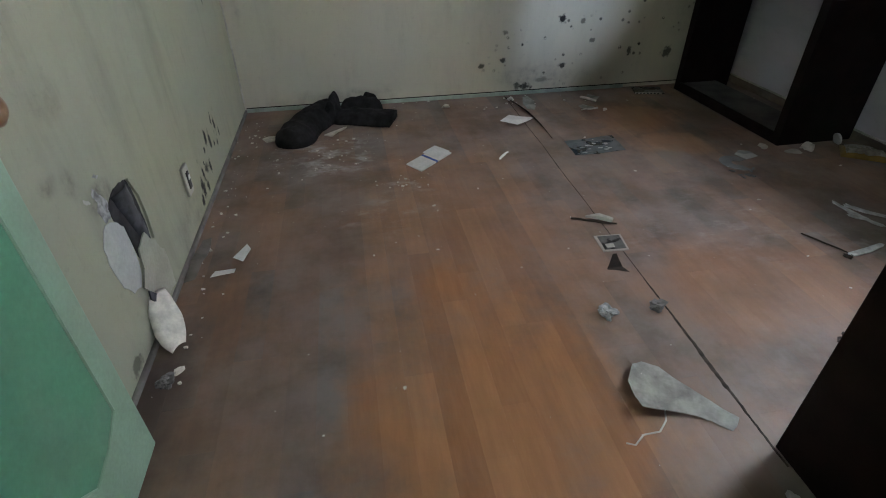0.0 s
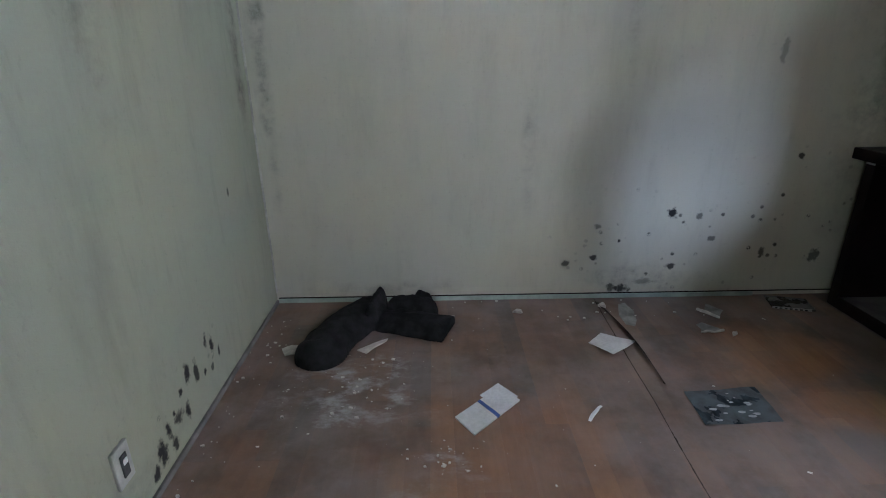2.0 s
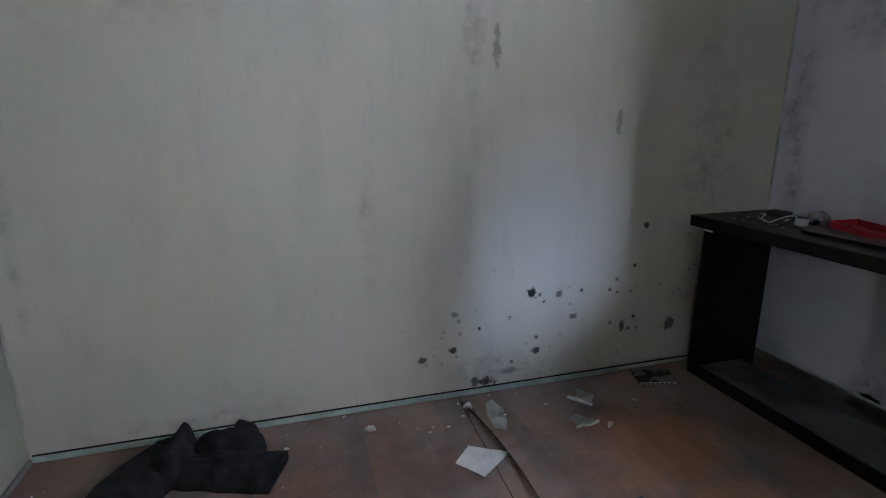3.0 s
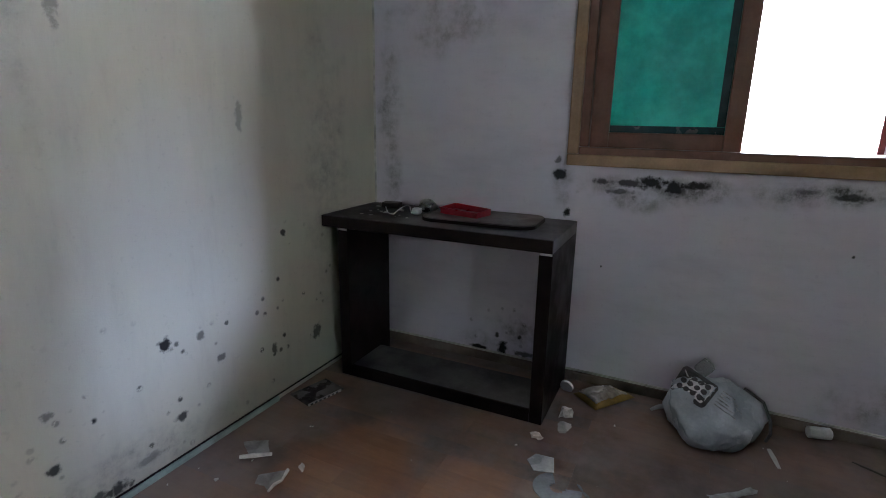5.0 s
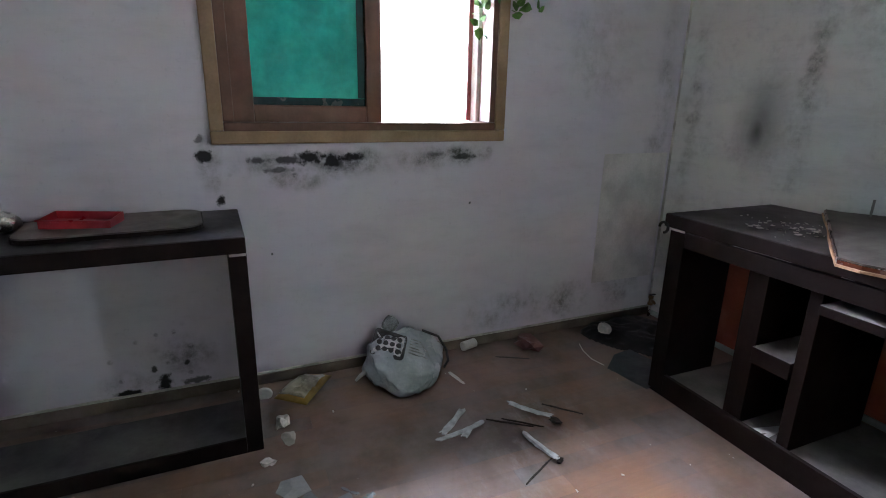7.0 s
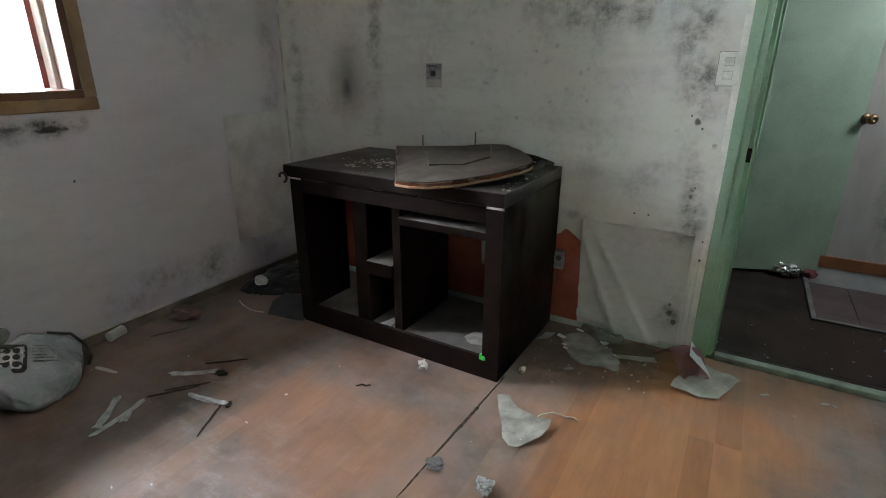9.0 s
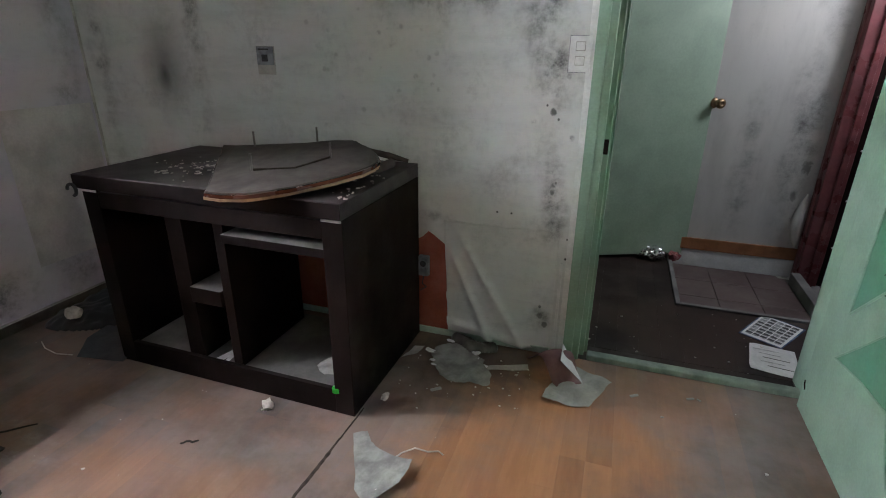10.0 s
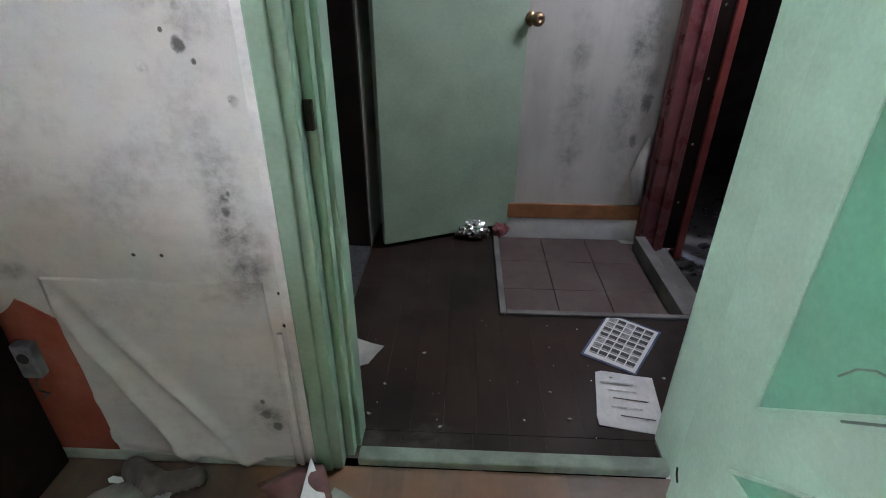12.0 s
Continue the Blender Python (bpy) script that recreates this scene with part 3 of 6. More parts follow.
wpart("gasket", 0.0362, 0.0398, SY0 + 0.069, SY0 + 0.1, WZ0 + 0.131, WZ1 - 0.1, M["dark_teal"], s, "", 0)
s2 = wpart("outer_sash", 0.1, 0.14, SY0 + 0.03, SY0 + 0.09, WZ0 + 0.037, WZ1 - 0.037, M["sash"])

# ---- bedroom door frame, threshold and leaf ----
fr = base("door_frame", (DX1, YS, 0), "pale green painted door frame with grooves and a strike plate", "door frame", kind="structure")


def fpart(name, x0, x1, y0, y1, z0, z1, m=None, label="", bevel=0.004):
    return part(name, one(x0 - DX1, x1 - DX1, y0 - YS, y1 - YS, z0, z1, bevel), m or M["green"], fr, label)


J = 1.302          # clear edge of the jamb on the latch side
fpart("casing", J + 0.06, DX1 + 0.002, YS + 0.001, YS + 0.02, 0, DTOP + 0.03)
fpart("wall_margin", DX1 + 0.0022, DX1 + 0.026, YS + 0.0006, YS + 0.0022, 0.03, DTOP, M["white_margin"], "bare white margin beside the casing", 0)
fpart("jamb", J + 0.033, DX1 - 0.001, YS - 0.03, YS + 0.012, 0, DTOP)
fpart("rebate", J + 0.012, DX1 - 0.001, YS - 0.062, YS - 0.031, 0, DTOP)
fpart("stop", J, DX1 - 0.001, YS - T - 0.012, YS - 0.063, 0, DTOP)
fpart("hinge_jamb", DX0 + 0.001, 0.497, YS - T - 0.012, YS + 0.012, 0, DTOP)
fpart("head", 0.498, J + 0.029, YS - T - 0.01, YS + 0.01, 2.03, DTOP - 0.001)
fpart("threshold", 0.498, J - 0.001, YS - 0.05, YS - 0.004, -0.004, 0.022, M["mint_worn"], "worn grey-green threshold", 0.006)
fpart("strike_plate", J + 0.016, J + 0.0325, YS - 0.0285, YS - 0.018, 0.88, 0.935, M["espresso"], "dark strike plate", 0.001)

LY0, LY1, LX0, LX1, LH = 1.365, 2.255, 0.494, 0.530, 2.02
leaf = base("door_1", (LX1, LY0, 0.008), "pale green painted door with darker green panels, standing open", "door", kind="structure")
W = LY1 - LY0
part("leaf", one(LX0 - LX1, 0, 0, W, 0, LH, 0.003), M["green"], leaf)


def panel(points):
    """A darker panel on the leaf's face, framed by a thin raised bead; points are (along, up)."""
    points = [(a, b + 0.02) for a, b in points]
    bm = slab(points, 0.0, 0.004)
    bmesh.ops.transform(bm, matrix=Matrix(((0, 0, 1, 0), (1, 0, 0, 0), (0, 1, 0, 0), (0, 0, 0, 1))), verts=bm.verts)
    p = part("panel", bm, M["green_panel"], leaf, "darker green panel")
    loop = [(0.004, a, b) for a, b in points + points[:1]]
    bead = bmesh.new()
    for a, b in zip(loop, loop[1:]):
        tube([a, b], 0.004, 6, bead)
    part("bead", bead, M["green"], p)


panel([(0.172, 0.293), (0.33, 0.44), (0.475, 0.58), (0.6, 0.68), (0.81, 0.79), (0.81, 0.21), (0.74, 0.17), (0.66, 0.155), (0.59, 0.22), (0.52, 0.335), (0.36, 0.325)])
panel([(0.175, 0.455), (0.41, 0.68), (0.55, 0.765), (0.81, 0.9), (0.81, 1.45), (0.6, 1.36), (0.175, 1.08)])
panel([(0.175, 1.27), (0.5, 1.48), (0.81, 1.62), (0.81, 1.88), (0.175, 1.88)])


def knob(parent, at, sign=1, name="knob"):
    """A ball knob on a rose, standing out along x."""
    prof = [(0.031, 0), (0.031, 0.006), (0.02, 0.009), (0.012, 0.014), (0.012, 0.028), (0.022, 0.036), (0.029, 0.047), (0.027, 0.06), (0.018, 0.067), (0.009, 0.068), (0.008, 0.066)]
    bm = lathe(prof, 20, m=Matrix.Translation(at) @ pose(0, 0, 0, 0, 90 * sign, 0))
    return part(name, bm, M["brass"], parent, "worn brass knob", True)


knob(leaf, (LX0 - LX1, W - 0.05, 0.88), -1)
knob(leaf, (0, W - 0.05, 0.88), 1)
for z in (0.2, 1.0, 1.8):
    part("hinge", tube([(-0.02, -0.012, z), (-0.02, -0.012, z + 0.09)], 0.007, 10), M["brass"], leaf, "worn brass hinge")
part("scuff", tube([(0.0045, 0.29, 0.655), (0.005, 0.31, 0.685), (0.005, 0.335, 0.704), (0.005, 0.37, 0.716), (0.0045, 0.42, 0.715)], 0.0018, 5), M["green_scuff"], leaf, "dark arc scuff")
part("scuff", tube([(0.0045, 0.325, 0.608), (0.005, 0.38, 0.66), (0.0045, 0.43, 0.70)], 0.0022, 5), M["green_scuff"], leaf)
part("nick", tube([(0.0, 0.012, 0.12), (0.001, 0.018, 0.105), (0.0, 0.03, 0.09)], 0.0035, 5), M["espresso"], leaf, "dark chipped nick")

# ---- the two matching desks left without drawers ----


def desk(name, m, label, width, depth, legs, overhang, first):
    """Shared shell: a thick top, two side panels, a bottom board; local x along the front, y to the back."""
    d = base(name, m, label, "desk", "espresso desks")
    part("top", one(-overhang, width, -0.004, depth, 0.745, 0.80, 0.003), M["espresso_top"], d, "dusty dark top")
    part("apron_band", one(-overhang + 0.002, width - 0.002, -0.008, -0.0045, 0.747, 0.798), M["espresso"], d)
    for x0, x1, back in ((0.0, legs, first), (width - legs, width, depth)):
        part("side_panel", one(x0, x1, 0.0, back, 0.0, 0.7448, 0.002), M["espresso"], d)
        part("bare_edge", one(x0 + 0.002, x1 - 0.002, -0.0035, -0.0002, 0.7365, 0.7445), M["core"], d, "bare white edge")
    return d


# the desk under the window: its local x runs to lower y, the front faces west
ang = math.degrees(math.atan2(3.595 - 4.61, 3.35 - 3.338))
desk_a = desk("desk", pose(3.338, 4.61, 0, 0, 0, ang), "dark espresso open desk shell standing by the window wall", 1.015, 0.455, 0.055, 0.085, 0.37)
part("bottom_board", one(0.0551, 0.9599, 0.012, 0.275, 0.02, 0.055, 0.002), M["thin_dust"], desk_a, "dust-grey bottom board")
part("front_rail", one(0.0551, 0.9599, 0.0, 0.0119, 0.0, 0.06, 0.002), M["espresso"], desk_a)

# the second desk faces north; its local x runs west
ang = math.degrees(math.atan2(1.966 - 1.957, 2.064 - 3.163))
desk_b = desk("desk", pose(3.163, 1.957, 0, 0, 0, ang), "dark espresso desk with empty drawer and cabinet bays against the wall", 1.10, 0.635, 0.075, 0.03, 0.29)
WB = 1.10
part("top_rail", one(0.0751, WB - 0.0751, 0.001, 0.02, 0.675, 0.738, 0.002), M["espresso"], desk_b)
part("bottom_rail", one(0.0751, WB - 0.0751, 0.0, 0.02, 0.0, 0.10, 0.002), M["espresso"], desk_b)
part("bottom_board", one(0.0751, WB - 0.0751, 0.0201, 0.47, 0.07, 0.088, 0.002), M["grey_dust"], desk_b, "dust-grey bottom board")
part("divider", one(0.355, 0.43, 0.0205, 0.435, 0.0885, 0.674, 0.002), M["espresso"], desk_b)
part("divider", one(0.57, 0.612, 0.0205, 0.435, 0.0885, 0.674, 0.002), M["espresso"], desk_b)
for x0, x1, z0, z1 in ((0.4305, 0.5695, 0.345, 0.406), (0.6125, 1.0245, 0.605, 0.636)):
    sh = part("shelf", one(x0, x1, 0.006, 0.45, z0, z1, 0.002), M["espresso"], desk_b)
    part("dust_layer", one(x0 + 0.001, x1 - 0.001, 0.007, 0.449, z1 + 0.0003, z1 + 0.002), M["grey_dust"], sh, "pale dust on the shelf")

# ---- more materials for loose things ----
M["black_cloth"] = plain("charcoal_cloth", (0.022, 0.022, 0.024), 0.95, vary=0.3, scale=20, grain=350, bump=0.002, spec=0.1)
M["paper"] = plain("white_paper", (0.74, 0.75, 0.76), 0.8, vary=0.08, dust=0.08)
M["old_paper"] = plain("dusty_paper", (0.42, 0.42, 0.39), 0.85, vary=0.25, scale=8, dust=0.2)
M["plaster"] = plain("broken_plaster", (0.68, 0.66, 0.61), 0.9, vary=0.15, scale=30, bump=0.002)
M["blue_ink"] = plain("blue_print", (0.06, 0.12, 0.42), 0.6)
M["ink"] = plain("dark_print", (0.05, 0.05, 0.055), 0.7, vary=0.4, scale=40)
M["faint_ink"] = plain("faint_print", (0.46, 0.47, 0.48), 0.7, vary=0.3, scale=50)
M["grey_ink"] = plain("grey_print", (0.28, 0.29, 0.3), 0.7, vary=0.5, scale=50)
M["slate_print"] = plain("slate_magazine_print", (0.05, 0.066, 0.078), 0.3, vary=0.6, scale=14, dust=0.1)
M["bag"] = plain("grey_blue_plastic_film", (0.40, 0.45, 0.49), 0.28, vary=0.15, scale=9, dust=0.1, bump=0.001)
M["label_white"] = plain("white_label_print", (0.6, 0.61, 0.62), 0.4)
M["yellow_foil"] = plain("yellow_pouch_film", (0.28, 0.18, 0.04), 0.35, vary=0.25, scale=10)
M["clear_foil"] = plain("greyed_clear_film", (0.33, 0.31, 0.26), 0.25, vary=0.3, scale=16)
M["disc"] = plain("silver_disc", (0.62, 0.66, 0.68), 0.18, 0.6, vary=0.1, dust=0.2)
M["shard"] = plain("milky_shard", (0.42, 0.45, 0.45), 0.3, vary=0.1)
M["clear_cup"] = plain("cloudy_clear_plastic", (0.7, 0.73, 0.74), 0.2, vary=0.1, Transmission_Weight=0.75)
M["splinter"] = plain("pale_blue_plastic_splinter", (0.5, 0.53, 0.54), 0.5, vary=0.3, scale=30, dust=0.35)
M["twig"] = plain("dark_twig", (0.035, 0.026, 0.02), 0.9, vary=0.3, scale=40)
M["red_plastic"] = plain("red_plastic", (0.42, 0.02, 0.03), 0.35, vary=0.15, dust=0.1)
M["lid_top"] = plain("dusty_brown_lid", (0.085, 0.07, 0.06), 0.5, vary=0.25, dust=0.35)
M["board_face"] = plain("dusty_chipboard_face", (0.055, 0.046, 0.039), 0.7, vary=0.3, scale=9, dust=0.12)
M["board_edge"] = plain("glossy_brown_moulding", (0.11, 0.035, 0.018), 0.22, vary=0.25)
M["board_under"] = plain("raw_fibre_layer", (0.42, 0.26, 0.15), 0.8, vary=0.2)
M["foil"] = plain("crumpled_foil", (0.72, 0.73, 0.74), 0.18, 1.0, vary=0.2, bump=0.004, grain=40)
M["grey_fluff"] = plain("grey_lint", (0.19, 0.19, 0.195), 0.95, vary=0.3, bump=0.004)
M["green_cap"] = plain("bright_green_plastic", (0.03, 0.55, 0.06), 0.3, vary=0.05)
M["maroon_vinyl"] = plain("maroon_vinyl_back", (0.17, 0.075, 0.07), 0.55, vary=0.2, dust=0.2)
M["black_film"] = plain("black_plastic_sheet", (0.013, 0.015, 0.018), 0.38, vary=0.3, bump=0.002)
M["teal_film"] = plain("dark_slate_sheet", (0.03, 0.045, 0.055), 0.5, vary=0.25, dust=0.15)
M["hole"] = plain("hole_shade_dark", (0.03, 0.03, 0.034), 0.9, vary=0.4, scale=18)
M["dark_lining"] = plain("slate_torn_lining", (0.045, 0.05, 0.06), 0.7, vary=0.5, scale=25)
M["flap"] = plain("pale_wallpaper_flap", (0.38, 0.39, 0.32), 0.8, vary=0.12, scale=10, dust=0.1)
M["film_grey"] = plain("dusty_floor_film", (0.13, 0.115, 0.105), 0.4, vary=0.3, scale=14, dust=0.2)
M["blue_board"] = plain("pale_gypsum", (0.43, 0.46, 0.45), 0.8, vary=0.06)
M["leaf"] = plain("vine_leaf", (0.09, 0.22, 0.03), 0.5, vary=0.3)
M["cord"] = plain("white_cord", (0.7, 0.68, 0.62), 0.6)
M["gap"] = plain("dirty_seam", (0.045, 0.032, 0.025), 0.95, vary=0.6, scale=30)
M["cellophane"] = plain("crumpled_clear_wrap", (0.42, 0.44, 0.45), 0.22, vary=0.3, scale=40, bump=0.003, grain=60)
M["wallpaper_back"] = plain("mottled_wallpaper_back", (0.30, 0.30, 0.28), 0.85, vary=0.35, scale=14, dust=0.25)
M["pack_film"] = plain("dull_clear_pack", (0.055, 0.05, 0.05), 0.25, vary=0.4, scale=20, dust=0.2)
M["dark_photo"] = plain("dark_photo_print", (0.07, 0.07, 0.072), 0.3, vary=0.5, scale=30)
M["photo_rim"] = plain("beige_card_rim", (0.4, 0.36, 0.33), 0.6, vary=0.1)


def sheet(name, points, material, label, category, z=0.001, thick=0.0012, lift=0.0, freq=7.0, cuts=3, curl=None, seed=0.0, kind="", group=""):
    """A thin torn sheet lying at world points (x, y): finely cut, gently lifted, with real thickness."""
    cx, cy = sum(p[0] for p in points) / len(points), sum(p[1] for p in points) / len(points)
    bm = bmesh.new()
    ring = [bm.verts.new((x - cx, y - cy, 0)) for x, y in points]
    mid = bm.verts.new((0, 0, 0))
    for i in range(len(ring)):
        bm.faces.new((ring[i], ring[(i + 1) % len(ring)], mid))
    for _ in range(cuts):
        bmesh.ops.subdivide_edges(bm, edges=bm.edges, cuts=1, use_grid_fill=True)
    bm.normal_update()
    for v in bm.verts:
        q = Vector((v.co.x + cx, v.co.y + cy, seed))
        v.co.z += lift * max(0.0, 0.35 + noise.noise(q * freq))
        if curl:
            v.co.z += curl(q.x, q.y)
        if v.is_boundary:
            v.co.x += 0.12 * thick * 10 * noise.noise(q * 60)
            v.co.y += 0.12 * thick * 10 * noise.noise(q * 60 + Vector((9, 0, 0)))
    made = bmesh.ops.extrude_face_region(bm, geom=bm.faces[:])["geom"]
    for v in made:
        if isinstance(v, bmesh.types.BMVert):
            v.co.z += thick
    ob = solid(name, bm, material, label, category, Matrix.Translation((cx, cy, z)), group, kind, smooth=False)
    return ob


def ragged(points, amp, cuts=3):
    """A closed outline with torn, uneven edges."""
    out = []
    for i, (x, y) in enumerate(points):
        nx, ny = points[(i + 1) % len(points)]
        for k in range(cuts):
            a, b = x + (nx - x) * k / cuts, y + (ny - y) * k / cuts
            q = Vector((a * 37, b * 37, 5.0))
            out.append((a + amp * noise.noise(q), b + amp * noise.noise(q + Vector((0, 0, 9)))))
    return out


def heap(name, ridges, material, label, category, folds=0.012, freq=14.0, step=0.01, m=None, crease=0.0):
    """A soft heap of cloth or film: ridges (x0, y0, x1, y1, radius, height) give its body, noise its folds; closed below."""
    xs = [v for r in ridges for v in (r[0] - r[4], r[2] - r[4], r[0] + r[4], r[2] + r[4])]
    ys = [v for r in ridges for v in (r[1] - r[4], r[3] - r[4], r[1] + r[4], r[3] + r[4])]
    x0, y0 = min(xs), min(ys)
    nx, ny = int((max(xs) - x0) / step) + 2, int((max(ys) - y0) / step) + 2
    ox, oy = (min(xs) + max(xs)) / 2, (min(ys) + max(ys)) / 2
    bm = bmesh.new()
    grid = {}
    for i in range(nx):
        for j in range(ny):
            p = Vector((x0 + i * step, y0 + j * step))
            hgt = 0.0
            for a0, b0, a1, b1, r, k, *cut in ridges:
                a, b = Vector((a0, b0)), Vector((a1, b1))
                t = (p - a).dot(b - a) / max((b - a).length_squared, 1e-9)
                if cut and t > 1:          # a straight cut end
                    continue
                t = max(0.0, min(1.0, t))
                d = (p - a.lerp(b, t)).length / r + 0.14 * noise.noise(Vector((p.x * 9, p.y * 9, k * 50)))
                if d < 1:
                    hgt = max(hgt, k * (1 - d * d) ** 0.5)
            if hgt > 0:
                w = Vector((p.x * freq, p.y * freq, 3.0))
                fold = folds * (1 - abs(noise.noise(w)) * 2.2) + crease * abs(noise.noise(w * 2.3))
                grid[i, j] = bm.verts.new((p.x - ox, p.y - oy, max(0.002, hgt + fold * min(1, hgt / 0.03))))
    for i in range(nx - 1):
        for j in range(ny - 1):
            q = [grid.get(k) for k in ((i, j), (i + 1, j), (i + 1, j + 1), (i, j + 1))]
            if all(q):
                bm.faces.new(q)
    for v in list(bm.verts):
        if not v.link_faces:
            bm.verts.remove(v)
    rim = [e for e in bm.edges if e.is_boundary]
    made = bmesh.ops.extrude_edge_only(bm, edges=rim)["geom"]
    for v in made:
        if isinstance(v, bmesh.types.BMVert):
            v.co.z = 0.0005
    return solid(name, bm, material, label, category, Matrix.Translation((ox, oy, 0.0005)), smooth=True)


def chip(name, at, size, material, label, category="plaster chip", seed=1, group="", soft=False):
    """A broken angular lump, or a soft ragged clump."""
    bm = bmesh.new()
    bmesh.ops.create_icosphere(bm, subdivisions=4 if soft else 2, radius=0.5)
    off = Vector((seed * 7.3, seed * 1.7, 0))
    for v in bm.verts:
        n = v.co.copy()
        k = 1 + 0.75 * noise.noise(n * 2.3 + off) + 0.35 * noise.noise(n * 5.1 + off)
        if soft:
            k += 0.22 * noise.noise(n * 9 + off)
        z = max(-0.25, min(0.28 + 0.25 * n.x, n.z))
        v.co = Vector((n.x * size[0] * k, n.y * size[1] * k, z * size[2] * 1.6 * k))
    low = min(v.co.z for v in bm.verts)
    for v in bm.verts:
        v.co.z = max(0.0, v.co.z - low * 0.8)
    return solid(name, bm, material, label, category, pose(at[0], at[1], at[2] if len(at) > 2 else 0.001, 0, 0, seed * 41), group)


def stick(name, a, b, radius, material, label, category, sag=0.004, flat=False, group=""):
    """A splinter or twig between two floor points."""
    a, b = Vector((*a, 0)), Vector((*b, 0))
    n = 7
    pts, rad = [], []
    d = (b - a).normalized()
    side = Vector((-d.y, d.x, 0))
    for i in range(n):
        t = i / (n - 1)
        pts.append((a.lerp(b, t) - (a + b) / 2) + side * sag * noise.noise(Vector((t * 4, a.x * 9, b.y * 9))) * 3)
        rad.append(radius * (0.55 + 0.45 * math.sin(math.pi * (0.12 + 0.8 * t))) * (1 + 0.2 * noise.noise(Vector((t * 9, a.y * 7, 0)))))
    bm = tube(pts, rad, 6)
    for v in bm.verts:
        v.co.z = v.co.z * (0.3 if flat else 1.0) + radius * (0.3 if flat else 1.0)
    return solid(name, bm, material, label, category, Matrix.Translation(((a.x + b.x) / 2, (a.y + b.y) / 2, 0.001)), group)


# ---- south wall: torn paper, exposed underlayer, fittings ----


def upright(points, y0, y1):
    """A plate standing in the plane of the south wall; points (x, z)."""
    bm = slab(points, 0.0, 1.0)
    for v in bm.verts:
        v.co = Vector((v.co.x, y0 + (y1 - y0) * v.co.z, v.co.y))
    return bm


structure("bare_wall_patch", upright([(1.925, 0.03), (1.935, 0.3), (1.945, 0.45), (2.0, 0.49), (2.02, 0.5), (2.045, 0.475), (2.1, 0.44), (2.3, 0.47), (2.75, 0.45), (3.1, 0.48), (3.44, 0.46), (3.43, 0.2), (3.45, 0.031)], YS + 0.0005, YS + 0.003), M["orange_wall"], "brick-red bare wall patch where the wallpaper is torn off", "wall patch")

part("paper_remnant", upright([(2.469, 0.41), (2.462, 0.232), (2.40, 0.238), (2.355, 0.29), (2.35, 0.41)], YS + 0.0034, YS + 0.0042), M["paper"], bpy.data.objects["bare_wall_patch"], "white wallpaper remnant")
part("remnant_fold", upright([(2.461, 0.236), (2.40, 0.239), (2.37, 0.275)], YS + 0.0045, YS + 0.007), M["old_paper"], bpy.data.objects["bare_wall_patch"])

# loose wallpaper hanging in diagonal folds beside the bare patch
bm = bmesh.new()
NX, NZ = 60, 56
grid = []
for i in range(NX + 1):
    u = i / NX
    col = []
    for j in range(NZ + 1):
        w = j / NZ
        edge = 1.928 + 0.02 * w + 0.006 * noise.noise(Vector((0, 0, w * 7)))
        x = edge + (1.46 - edge) * u
        z = 0.012 + 0.008 * noise.noise(Vector((x * 14, 0, 0))) + (0.56 - 0.012) * w + 0.0
        fade = min(1, (1 - w) * 3.0) * min(1, (1 - u) * 4) * (0.25 + 0.75 * min(1, u * 8 + 0.2))
        s = (x - 1.925) - (z - 0.46) * 0.43          # distance across the long crease
        s2 = (x - 1.85) - (z - 0.46) * 0.6
        ridge = 0.017 * math.exp(-(s / 0.016) ** 2) + 0.013 * math.exp(-(s2 / 0.018) ** 2) + 0.012 * math.exp(-((z - 0.05 - 0.15 * (x - 1.75)) / 0.018) ** 2)
        y = YS + 0.0006 + fade * (ridge + 0.004 + 0.004 * noise.noise(Vector((x * 8, z * 8, 0))))
        col.append(bm.verts.new((x, y, z)))
    grid.append(col)
for i in range(NX):
    for j in range(NZ):
        bm.faces.new((grid[i][j], grid[i][j + 1], grid[i + 1][j + 1], grid[i + 1][j]))
made = bmesh.ops.extrude_face_region(bm, geom=bm.faces[:])["geom"]
for v in made:
    if isinstance(v, bmesh.types.BMVert):
        v.co.y += 0.0004
solid("loose_wallpaper", bm, M["south"], "loose grey-white wallpaper hanging in diagonal folds", "wallpaper", smooth=True)

# patch of newer paper beside the corner, and a gas valve low in the corner
structure("wallpaper_patch", one(XE - 0.0012, XE - 0.0002, 1.335, 1.775, 0.25, 0.975), M["beige_paper"], "yellowish rectangle of newer wallpaper beside the corner", "wallpaper")
gv = base("gas_valve", (3.785, 1.345, 0.0), "small brass gas valve on a pipe in the corner", "valve")
part("pipe", tube([(0, 0, 0.0), (0, 0, 0.07)], 0.008, 10), M["steel"], gv, "grey pipe", True)
part("body", lathe([(0.008, 0.07), (0.016, 0.074), (0.016, 0.088), (0.011, 0.092), (0.011, 0.112), (0.015, 0.116), (0.015, 0.128), (0.006, 0.132)], 12), M["brass"], gv, "", True)
part("outlet", tube([(0, 0, 0.102), (-0.03, 0.008, 0.102), (-0.046, 0.012, 0.098)], [0.009, 0.009, 0.007], 8), M["brass"], gv, "", True)
part("handle", one(-0.007, 0.007, -0.03, 0.012, 0.133, 0.139, 0.002), M["ink"], gv, "dark lever")

# light switch with two rockers
sw = base("light_switch", (1.45, YS, 1.228), "white two-rocker light switch on the mouldy wallpaper", "switch")
part("plate", one(-0.037, 0.037, 0.0015, 0.009, -0.06, 0.06, 0.003), M["white_pvc"], sw)
